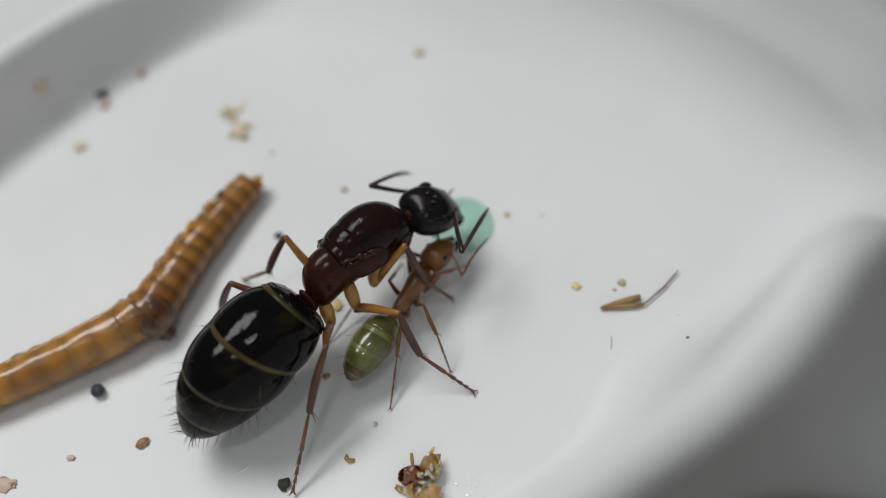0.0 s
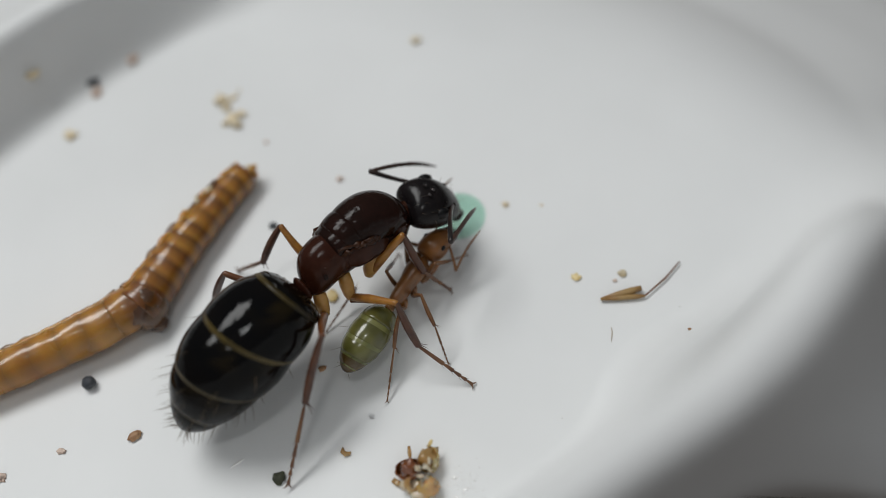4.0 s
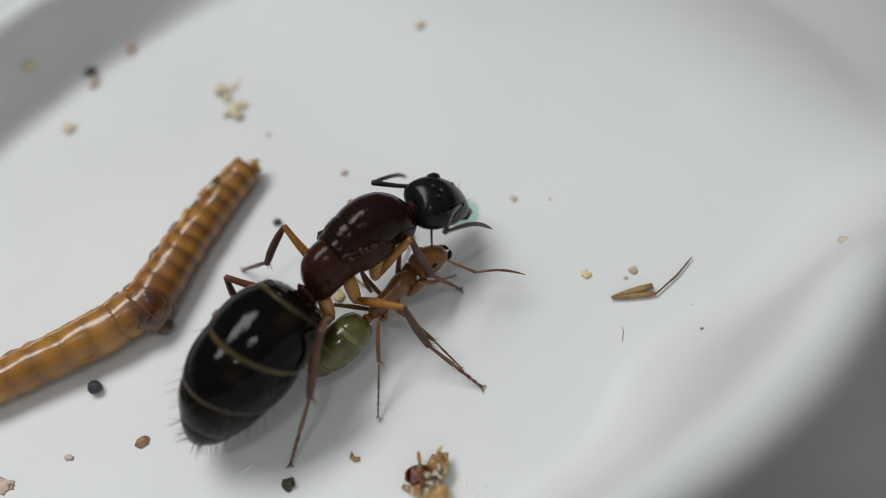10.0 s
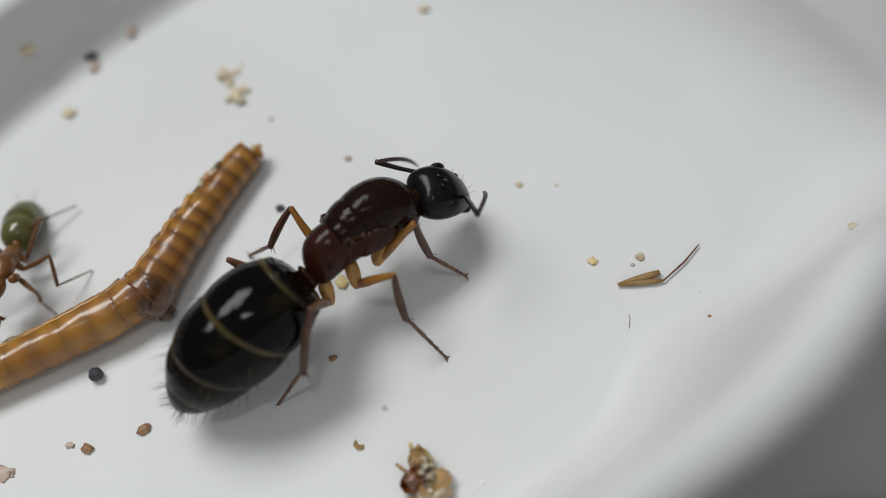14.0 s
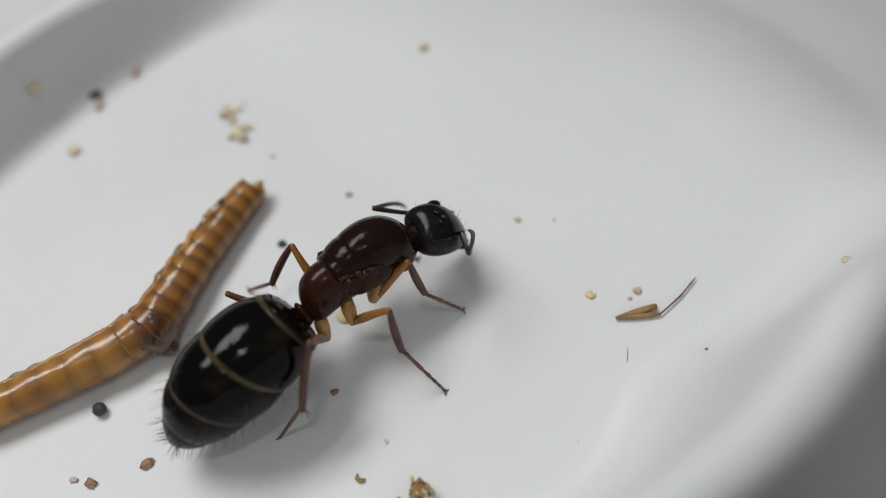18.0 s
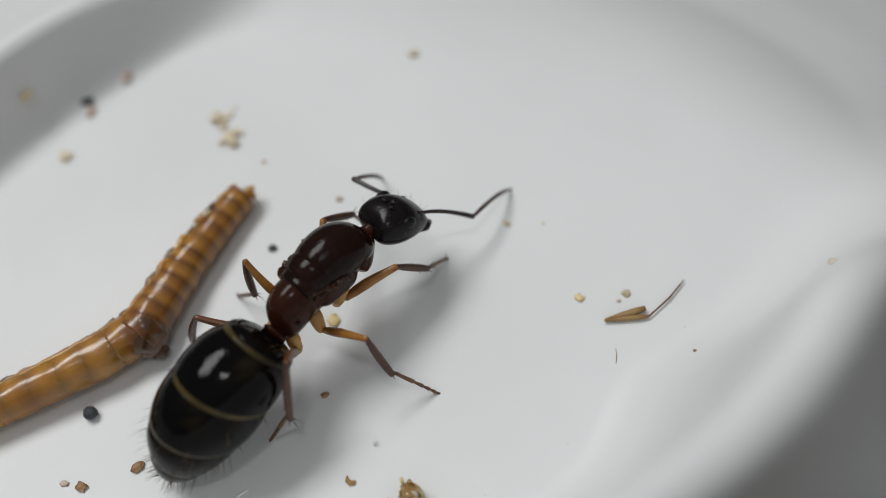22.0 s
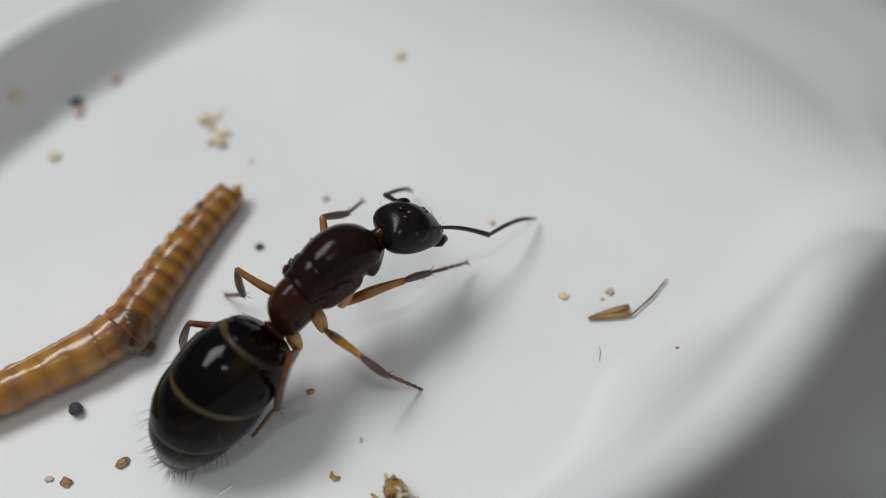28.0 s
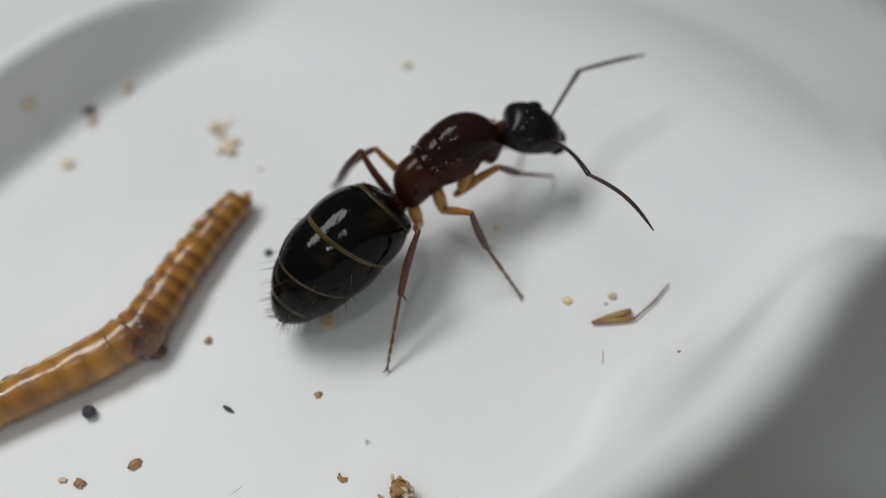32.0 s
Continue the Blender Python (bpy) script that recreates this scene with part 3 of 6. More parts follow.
Q_SCUTELLUM = [(1.36, 0, 0.9, 0.5, 0.4), (1.44, 0, 0.90, 0.74, 0.60), (1.62, 0, 0.88, 0.87, 0.70), (1.86, 0, 0.86, 0.92, 0.78), (2.08, 0, 0.82, 0.94, 0.82), (2.2, 0, 0.8, 0.8, 0.7)]
Q_SCUTUM = [(1.86, 0, 0.80, 0.55, 0.45), (1.95, 0, 0.80, 0.84, 0.72), (2.2, 0, 0.78, 0.98, 0.88), (2.7, 0, 0.72, 1.06, 0.98), (3.2, 0, 0.62, 1.07, 1.01), (3.65, 0, 0.48, 1.0, 0.95), (4.0, 0, 0.32, 0.84, 0.82), (4.24, 0, 0.2, 0.6, 0.6), (4.38, 0, 0.12, 0.3, 0.32)]
Q_NECK = [(4.0, 0, -0.12, 0.40, 0.40), (4.3, 0, -0.08, 0.36, 0.36), (4.5, 0, -0.02, 0.30, 0.30), (4.72, 0, 0.0, 0.26, 0.26)]
Q_PRONOTUM = [(3.2, 0, 0.0, 0.7, 0.6), (3.4, 0, 0.0, 0.95, 0.9), (3.75, 0, -0.04, 0.86, 0.84), (4.15, 0, -0.1, 0.58, 0.58), (4.42, 0, -0.08, 0.38, 0.4)]
Q_PLEURON_R = [(1.3, -0.70, 0.24, 0.08, 0.2), (1.6, -0.74, 0.24, 0.16, 0.46), (2.2, -0.76, 0.24, 0.20, 0.58), (2.8, -0.77, 0.14, 0.17, 0.50), (3.1, -0.74, 0.04, 0.08, 0.22)]
Q_PLEURON_L = [(x, -y, z, a, b) for x, y, z, a, b in Q_PLEURON_R]


Q_PETIOLE = [(-0.62, 0, -0.2, 0.2, 0.2), (-0.5, 0, 0.0, 0.40, 0.42), (-0.36, 0, 0.06, 0.44, 0.5), (-0.2, 0, -0.05, 0.3, 0.3), (0.0, 0, -0.1, 0.24, 0.24)]
G_RINGS = [(0.0, 0, 0.10, 0.40, 0.42), (0.12, 0.02, 0.24, 0.90, 0.88), (0.4, 0.05, 0.44, 1.24, 1.22), (1.1, 0.10, 0.68, 1.54, 1.50), (2.1, 0.14, 0.78, 1.70, 1.65), (3.1, 0.14, 0.75, 1.74, 1.68),
           (4.2, 0.11, 0.56, 1.68, 1.57), (5.1, 0.06, 0.32, 1.43, 1.31), (5.9, 0.02, 0.12, 1.01, 0.94), (6.4, 0, 0.0, 0.56, 0.53), (6.66, 0, -0.05, 0.14, 0.13)]
QUEEN = build_ant("queen_ant", "large black and red-brown queen ant on the white dish", dict(
    sc=1.0, thorax=[("mesosoma", MAROON, Q_TH, 28), ("propodeum", MAROON, Q_PROPODEUM, 26), ("metanotum", DARK, Q_METANOTUM, 22), ("scutellum", DARK, Q_SCUTELLUM, 24), ("scutum", DARK, Q_SCUTUM, 28), ("pronotum", MAROON, Q_PRONOTUM, 26),
                    ("pleuron", MAROON, Q_PLEURON_R, 16), ("pleuron", MAROON, Q_PLEURON_L, 16), ("neck", STUMP, Q_NECK, 16), ("petiole", MAROON, Q_PETIOLE, 20)],
    thorax_hair=26, g_scale=1.0, bounds=[0.0, 0.45, 2.45, 4.20, 5.45, 6.24], g_mats=[BLACK], band=BAND, g_rings=[(r[0] * 0.94, 0.15 * r[1], r[2], r[3] * 1.01, r[4] * 0.98) for r in G_RINGS], g_hair=160, seams=1.0, slant=0.85,
    h_scale=0.97, h_mat=HEADC, jaw=DARK, h_hair=20, ocelli=True, h_wide=1.03, ant_len=Q_ANT, ant_r=0.085, scape=ANTENNA, funi=FUNI,
    legs=Q_LEN, leg_r=0.115, at=Q_AT, coxa=STRAW, femur=AMBER, hind=HIND, tibia=LEGDARK, tarsus=FOOT))

for s in (-1, 1):
    P, R = [], []
    for k in range(40):
        x = 1.16 + 1.5 * k / 39
        w = noise.noise(Vector((x * 4.2, s, 1.5)))
        P.append((x, s * (0.80 + 0.13 * (x - 1.16) + 0.03 * w), 0.92 - 0.30 * (x - 1.16) + 0.05 * noise.noise(Vector((x * 3.1, s, 6)))))
        R.append(max(0.035, 0.095 + 0.11 * w))
    part("wing_stump", tube(bmesh.new(), P, R, 10), STUMP, QUEEN["body"])
    for x, y, z, ax, az, seed in ((2.0, 0.93, 0.50, 0.20, 0.09, 3), (2.34, 0.97, 0.44, 0.16, 0.12, 4), (1.42, 0.86, 0.62, 0.14, 0.08, 5), (2.62, 0.99, 0.38, 0.08, 0.07, 6)):
        part("wing_stump", lump((ax * 1.2, 0.11, az * 1.3), seed, 0.8, 3), STUMP, QUEEN["body"], m=at(x, s * y, z - az, 12 * s))
    part("spiracle", ball(bmesh.new(), (0.32, s * 0.80, 0.38), (0.09, 0.03, 0.13), 12), DARK, QUEEN["body"])

for x, y, z, r, seed in ((1.36, 0.88, 0.98, 0.13, 11), (1.62, 0.97, 0.92, 0.15, 12), (1.95, 0.96, 0.94, 0.12, 13), (2.62, 0.96, 0.86, 0.16, 14)):
    part("wing_stump", lump((r * 1.3, r, r), seed, 0.6, 3), STUMP, QUEEN["body"], m=at(x, y, z - r, 30))

W_TH = [(-0.15, 0, -0.05, 0.12, 0.12), (0.05, 0, 0.0, 0.24, 0.30), (0.5, 0, 0.02, 0.30, 0.38), (0.95, 0, 0.04, 0.32, 0.38), (1.45, 0, 0.08, 0.40, 0.42), (1.85, 0, 0.02, 0.32, 0.32), (2.1, 0, -0.02, 0.15, 0.15), (2.2, 0, 0, 0.1, 0.1)]
W_PET = [(-0.42, 0, -0.1, 0.08, 0.1), (-0.34, 0, 0.02, 0.17, 0.24), (-0.24, 0, 0.02, 0.17, 0.24), (-0.1, 0, -0.08, 0.11, 0.11)]
WG = [(x * 0.417, 0, z * 0.22, a * 0.42, b * 0.40) for x, y, z, a, b in G_RINGS]
WORKER = build_ant("worker_ant", "small amber worker ant with a translucent olive-green gaster", dict(
    sc=1.0, thorax=[("mesosoma", W_BODY, W_TH, 22), ("petiole", W_BODY, W_PET, 14)], thorax_hair=6,
    g_scale=1.0, bounds=[0.0, 0.75, 1.55, 2.2, 2.56, 2.76], g_mats=[W_OLIVE, W_OLIVE, W_OLIVE, W_TIP], band=W_PALE, g_rings=WG, g_hair=16, seams=1.5, slant=0.5,
    h_scale=0.56, h_mat=W_BODY, jaw=DARK, h_hair=8, ocelli=False, h_wide=0.95, ant_len=W_ANT, ant_r=0.05, scape=W_LEG, funi=W_LEG,
    legs=W_LEN, leg_r=0.062, at=W_AT, coxa=W_BODY, femur=W_LEG, hind=W_LEG, tibia=W_LEG, tarsus=W_LEG))

# ---- the mealworm ----


def near_bend(p):
    """How stained the skin is beside the torn bend."""
    d = Vector((p.x + 10.7, p.y + 4.1)).length + 0.5 * noise.noise(p * 1.6)
    return 0.85 * max(0.0, min(1.0, 1.5 - d / 0.75))


def build_worm():
    worm = tagged(new("mealworm"), "half-eaten amber mealworm bent in the middle, lying in the dish", "mealworm")
    front = [(-21.3, -9.2), (-18.75, -8.05), (-16.0, -6.75), (-14.1, -5.75), (-12.4, -4.8), (-11.15, -3.85)]
    back = [(-11.2, -4.1), (-10.9, -3.6), (-10.4, -2.45), (-9.75, -0.95), (-8.95, 0.6), (-8.0, 2.2)]
    for pts, count, r0, r1, seed, dark in ((front, 11, 0.68, 0.94, 2, 0.6), (back, 11, 0.97, 0.64, 5, 1.0)):
        a = np.array(pts)
        d = np.concatenate([[0], np.cumsum(np.linalg.norm(np.diff(a, axis=0), axis=1))])
        rnd = random.Random(seed)
        for i in range(count):
            s0, s1 = d[-1] * i / count, d[-1] * (i + 1) / count
            rings = 11
            bm = bmesh.new()
            P, R = [], []
            for k in range(rings):
                f = k / (rings - 1)
                s = s0 + (s1 - s0) * f
                x, y = np.interp(s, d, a[:, 0]), np.interp(s, d, a[:, 1])
                r = r0 + (r1 - r0) * min(1, s / d[-1])
                r *= 1.0 - 0.006 * abs(2 * f - 1) ** 4
                P.append((x - 0.04, y + 0.05, r * 0.94))
                R.append(r * 0.94)
            tube(bm, P, R, 32)
            if 0 < i < count - 1:
                bmesh.ops.delete(bm, geom=[f for f in bm.faces if len(f.verts) > 4], context="FACES_ONLY")
            band = bm.verts.layers.float.new("band")
            depth = dark * rnd.uniform(0.7, 1.1)
            for n, v in enumerate(bm.verts):
                f = (n // 32) / (rings - 1)
                wob = 0.10 * noise.noise(v.co * 1.7)
                edge = max(0.0, 1 - (1 - f - wob) / 0.62) if f > 0.38 else max(0.0, 1 - (f + wob) / 0.36)
                v[band] = max(0.0, min(1.0, depth * edge + near_bend(v.co)))
            for v in bm.verts:
                v.co += Vector((noise.noise(v.co * 1.3), noise.noise(v.co * 1.3 + Vector((9, 0, 0))), noise.noise(v.co * 1.3 + Vector((0, 7, 0))))) * 0.06
                v.co.z = max(v.co.z, 0.02)
            part("segment", bm, WORM, worm)
    for pts, r0, r1, seed in ((front, 0.68, 0.94, 4), (back, 1.0, 0.64, 7)):
        a = np.array(pts)
        d = np.concatenate([[0], np.cumsum(np.linalg.norm(np.diff(a, axis=0), axis=1))])
        for row, (lean, high, thick) in enumerate(((0.60, 1.60, 0.15), (0.80, 1.38, 0.13))):
            P, R = [], []
            for k in range(60):
                s = d[-1] * (0.04 + 0.92 * k / 59)
                x, y = np.interp(s, d, a[:, 0]), np.interp(s, d, a[:, 1])
                x2, y2 = np.interp(s + 0.2, d, a[:, 0]), np.interp(s + 0.2, d, a[:, 1])
                x1, y1 = np.interp(s - 0.2, d, a[:, 0]), np.interp(s - 0.2, d, a[:, 1])
                side = Vector((y1 - y2, x2 - x1, 0)).normalized()
                r = r0 + (r1 - r0) * s / d[-1]
                w = noise.noise(Vector((s * 1.6, seed, row)))
                P.append(Vector((x, y, r * high + 0.05 * w)) + side * (r * lean + 0.07 * noise.noise(Vector((s * 2.3, row, seed)))))
                R.append(max(0.03, thick * (0.8 + 0.8 * w + 0.25 * noise.noise(Vector((s * 4, seed, 3))))))
            part("skin_fold", tube(bmesh.new(), P, R, 10), WORM_RIM if row else WORM, worm)
    bm = lump((0.86, 0.84, 0.92), 90, 0.2)
    part("torn_joint", bm, WORM_WET, worm, m=at(-10.95, -3.95, -0.02))
    rnd = random.Random(3)
    for k in range(7):
        f = -1 + 2 * k / 6
        x, y, z = -11.1 + 0.62 * f + rnd.uniform(-0.2, 0.2), -3.75 - 0.62 * f + rnd.uniform(-0.2, 0.2), 0.25 + 1.12 * math.sqrt(max(0, 1 - f * f)) + rnd.uniform(-0.12, 0.02)
        part("torn_flap", lump((rnd.uniform(0.26, 0.42), rnd.uniform(0.2, 0.32), rnd.uniform(0.12, 0.18)), 20 + k, 0.35, 3), WORM_WET if k % 5 else WORM_RIM, worm, m=at(x, y, z, rnd.uniform(0, 360)))
    for k in range(9):
        x, y = -8.02 + rnd.uniform(-0.38, 0.38), 2.25 + rnd.uniform(-0.2, 0.22)
        part("torn_flap", lump((0.2, 0.14, 0.12), 40 + k, 0.5, 3), WORM if k % 3 else CRUMB, worm, m=at(x, y, 0.25 + rnd.uniform(0, 0.55), rnd.uniform(0, 360)))
    for k in range(9):
        f = 0.55 + 0.28 * k / 8
        x, y = -11.35 + f * 2.9, -2.4 + f * 4.5
        part("torn_flap", lump((0.2, 0.08, 0.09), 60 + k, 0.6, 3), WORM_RIM if k % 3 else CRUMB, worm, m=at(x + rnd.uniform(-0.12, 0.12), y, 0.95 + rnd.uniform(0, 0.3), 57 + rnd.uniform(-60, 60)))


build_worm()

# ---- scraps and crumbs ----


def crumb(name, label, x, y, r, mat, seed, turn=0.0, rough=0.45):
    return tagged(part(name, lump((r[0], r[1], r[2] * 0.6), seed, rough), mat, m=at(x, y, dish_height(x, y), turn)), label, "crumb", "crumbs in the dish")


crumb("dark_crumb", "dark slate crumb on the dish's far slope", -15.66, 7.70, (0.25, 0.22, 0.14), GREYSPECK, 1)
crumb("crumb", "pinkish tan crumb beside a dark one", -15.46, 7.22, (0.22, 0.28, 0.12), PINK, 2)
crumb("crumb", "pale tan crumb on white glaze", -16.12, 4.86, (0.26, 0.23, 0.10), CRUMB, 3)
crumb("crumb", "pale pinkish crumb near the rim", -14.13, 9.02, (0.22, 0.34, 0.10), PINK, 4)
crumb("crumb", "tan crumb near the rim", -17.77, 7.02, (0.34, 0.3, 0.08), CRUMB, 5)
clump = tagged(new("crumb_clump"), "clump of tan food crumbs", "crumb", "crumbs in the dish")
for i, (x, y, r) in enumerate(((-9.75, 6.55, 0.34), (-9.25, 6.75, 0.2), (-9.45, 6.2, 0.26), (-9.1, 5.55, 0.36), (-8.75, 5.8, 0.24), (-8.85, 5.2, 0.24), (-9.4, 5.3, 0.2), (-9.05, 7.1, 0.1), (-9.9, 6.95, 0.12))):
    part("crumb_piece", lump((r * 0.86, r * 0.7, r * 0.34), 10 + i, 0.5, 3), CRUMB, clump, m=at(x, y, -0.03, 40 * i))
crumb("crumb", "small pinkish crumb on white glaze", -4.18, 2.35, (0.13, 0.11, 0.09), PINK, 21)
crumb("crumb", "pale tan crumb by the far wall", -1.45, 9.7, (0.22, 0.18, 0.12), CRUMB, 22)
crumb("crumb", "pale tan crumb on the far slope", 17.45, 13.63, (0.2, 0.16, 0.04), PINK, 23)
tagged(part("black_pellet", lump((0.27, 0.25, 0.23), 24, 0.15), GREYSPECK, m=at(-12.75, -6.76)), "round blue-black pellet on white glaze", "pellet")
crumb("brown_crumb", "small red-brown crumb with a pale edge", -10.69, -8.78, (0.26, 0.17, 0.13), BROWNSPECK, 25, 40)
crumb("crumb", "faint flat pinkish food crumb", -13.26, -9.35, (0.16, 0.1, 0.06), PINK, 26)
KICKED = crumb("brown_crumb", "small rough brown food crumb", -12.62, -9.48, (0.2, 0.16, 0.12), BROWNSPECK, 27)
crumb("crumb", "ragged tan flake of food", -15.7, -10.35, (0.55, 0.24, 0.05), PINK, 28, -10, 0.7)
DRAGGED = crumb("green_crumb", "dark green lump beside a foot", -5.2, -10.3, (0.20, 0.24, 0.2), GREENSPECK, 29, -30)
crumb("brown_crumb", "tiny olive-brown crumb on glaze", -4.1, -6.11, (0.14, 0.12, 0.09), BROWNSPECK, 30)
crumb("yellow_flake", "bright yellow dry food flake", 5.25, -2.35, (0.17, 0.14, 0.07), YELLOW, 31)
crumb("crumb", "small tan crumb by the leg", 6.95, -2.2, (0.15, 0.13, 0.1), CRUMB, 32)
crumb("crumb", "tiny pale crumb by the leg", 6.68, -2.5, (0.08, 0.06, 0.05), PINK, 33)
crumb("crumb", "tiny pinkish tan food crumb", 2.54, 0.99, (0.13, 0.11, 0.08), CRUMB, 34)
crumb("crumb", "tiny pale grey dust speck", 3.98, 0.93, (0.07, 0.05, 0.04), CRUMB, 35)
crumb("brown_crumb", "tiny dark brown dust speck", 9.21, -4.8, (0.07, 0.06, 0.04), BROWNSPECK, 36)
crumb("yellow_flake", "flat golden flake near the end wall", 14.20, -2.00, (0.26, 0.15, 0.06), CRUMB, 37)
crumb("dark_crumb", "small slate crumb by a foot", -6.69, 0.12, (0.17, 0.14, 0.12), GREYSPECK, 38)
crumb("yellow_flake", "tan flake under the ant", -4.0, -3.05, (0.22, 0.25, 0.1), YELLOW, 39)
crumb("brown_crumb", "tiny reddish brown food crumb", -8.61, -3.8, (0.14, 0.15, 0.1), BROWNSPECK, 40)
crumb("crumb", "faint pale grey food crumb", -7.5, 4.3, (0.1, 0.09, 0.05), PINK, 41)
bm = bmesh.new()
tube(bm, [(-0.2, 0.12, 0.06), (-0.05, 0.02, 0.07), (0.2, -0.12, 0.06)], [0.05, 0.09, 0.04], 8)
tagged(part("dark_splinter", bm, GREYSPECK, m=at(-7.45, -6.65)), "short blue-black splinter on glaze", "splinter")
bm = bmesh.new()
tube(bm, [(-0.12, 0.16, 0.03), (-0.1, -0.02, 0.09), (0.0, -0.1, 0.06), (0.14, -0.08, 0.04), (0.18, 0.0, 0.03)], [0.03, 0.09, 0.1, 0.08, 0.02], 8)
tagged(part("curled_flake", bm, SHELL, m=at(-2.96, -9.3)), "small curled golden skin flake", "flake")
bm = bmesh.new()
tube(bm, [(0, 0.3, 0.02), (0.03, 0.1, 0.03), (0.0, -0.12, 0.03), (-0.02, -0.3, 0.02)], [0.006, 0.012, 0.012, 0.005], 5)
tagged(part("fibre", bm, HUSK, m=at(6.46, -4.75)), "short faint hair on white glaze", "fibre")
bm = ball(bmesh.new(), (0, 0, 0.02), (0.095, 0.095, 0.07), 16)
tagged(part("water_bead", bm, WATER, m=at(-2.13, -7.98)), "tiny clear water bead on white glaze", "droplet")

leg = tagged(new("leg_scrap"), "torn-off pale brown insect leg lying on white glaze", "leg")
f0, f1, f2, f3 = Vector((6.12, -3.36, 0.14)), Vector((7.62, -2.92, 0.2)), Vector((7.74, -3.22, 0.14)), Vector((9.12, -1.75, 0.12))
part("femur", tube(bmesh.new(), [f0, f0.lerp(f1, 0.4), f0.lerp(f1, 0.75), f1], [0.06, 0.12, 0.13, 0.10], 12), HUSK, leg)
part("tibia", tube(bmesh.new(), [f0, f0.lerp(f2, 0.4), f0.lerp(f2, 0.8), f2], [0.05, 0.10, 0.10, 0.05], 12), HUSK, leg)
bm = bmesh.new()
fm = f2.lerp(f3, 0.55) + Vector((0.04, -0.06, 0))
tube(bm, [f2, f2.lerp(fm, 0.5), fm, fm.lerp(f3, 0.35), fm.lerp(f3, 0.7), f3], [0.035, 0.036, 0.042, 0.033, 0.035, 0.022], 8)
part("tarsus", bm, HIND, leg)

SCRAP = tagged(new("insect_scrap"), "glossy broken brown insect shell with pale wet remains", "insect remains")


def shell(c, r, mat, seed, turn, tilt, cut):
    """A broken shell piece: an open bowl with an uneven, torn edge and some thickness, tilted and turned."""
    bm = bmesh.new()
    bmesh.ops.create_uvsphere(bm, u_segments=28, v_segments=18, radius=1)
    off = Vector((seed, 0, 0))
    gone = [v for v in bm.verts if v.co.z + 0.5 * noise.noise(v.co * 2.2 + off) + 0.35 * noise.noise(v.co * 6 + off) > cut]
    bmesh.ops.delete(bm, geom=gone, context="VERTS")
    bmesh.ops.solidify(bm, geom=bm.faces[:], thickness=0.08)
    for v in bm.verts:
        v.co = Vector((v.co.x * r[0], v.co.y * r[1], v.co.z * r[2])) * (1 + 0.22 * noise.noise(v.co * 1.8 + off))
    bmesh.ops.rotate(bm, verts=bm.verts, cent=(0, 0, 0), matrix=Matrix.Rotation(radians(tilt), 3, "X"))
    bmesh.ops.rotate(bm, verts=bm.verts, cent=(0, 0, 0), matrix=Matrix.Rotation(radians(turn), 3, "Z"))
    return part("shell_piece", bm, mat, SCRAP, m=at(*c))


shell((0.0, 0.0, 0.42), (0.42, 0.48, 0.42), SHELLDARK, 3, -60, 25, 0.55)
shell((0.22, 0.73, 0.44), (0.46, 0.40, 0.42), HUSKCLEAR, 5, -40, 35, 0.25)
part("shell_piece", lump((0.40, 0.36, 0.30), 9, 0.5), HUSKCLEAR, SCRAP, m=at(0.92, 0.10, 0.0, 40))
part("flesh_lump", lump((0.50, 0.36, 0.20), 14, 0.6), FLESH, SCRAP, m=at(0.72, -0.22, 0.0, 15))
part("shell_piece", lump((0.36, 0.34, 0.30), 16, 0.75), SHELL, SCRAP, m=at(0.24, 0.72, 0.05, 10))
shell((0.47, -0.22, 0.38), (0.34, 0.30, 0.3), SHELL, 12, 150, 50, 0.6)
part("dark_flesh", lump((0.26, 0.30, 0.30), 71, 0.5), SHELLDARK, SCRAP, m=at(0.02, 0.02, 0.15))
part("flesh_lump", lump((0.30, 0.22, 0.24), 72, 0.5), FLESH, SCRAP, m=at(0.95 * 0.9, 0.06 + 0.05, 0.12, 30))
part("flesh_lump", lump((0.26, 0.20, 0.24), 73, 0.5), SHELL, SCRAP, m=at(0.22, 0.73 - 0.05, 0.15, 70))
rnd = random.Random(9)
for k in range(15):
    f = rnd.uniform(0.25, 1)
    x, y = 0.95 * f + rnd.uniform(-0.22, 0.22), 0.73 * (1 - f) * 0.7 + 0.06 * f + 0.1 + rnd.uniform(-0.25, 0.28)
    part("shard", lump((rnd.uniform(0.06, 0.17), rnd.uniform(0.03, 0.06), rnd.uniform(0.08, 0.14)), 80 + k, 0.9, 2), CLEARFLESH if k % 3 else FLESH, SCRAP, m=pose(x * MM, y * MM, rnd.uniform(0.42, 0.72) * MM, rnd.uniform(-50, 50), rnd.uniform(-50, 50), rnd.uniform(0, 360)))
for p, q, mat in (((-0.06, 1.13 - 0.12, 0.6), (-0.06 - 0.04, 1.13 + 0.1, 0.75), YELLOW), ((-0.48 + 0.30, 0.50 - 0.24, 0.45), (-0.48 - 0.1, 0.50 + 0.06, 0.5), SHELL), ((0.25, -0.5, 0.12), (-0.2, -0.62, 0.07), SHELL), ((0.2, -0.45, 0.12), (-0.22, -0.54, 0.1), SHELL)):
    part("leg_stub", tube(bmesh.new(), [p, Vector(p).lerp(Vector(q), 0.6), q], [0.05, 0.075, 0.05], 8), mat, SCRAP)
# dried droplets, coloured white so that each reads as a glint
rnd = random.Random(31)
bm = bmesh.new()
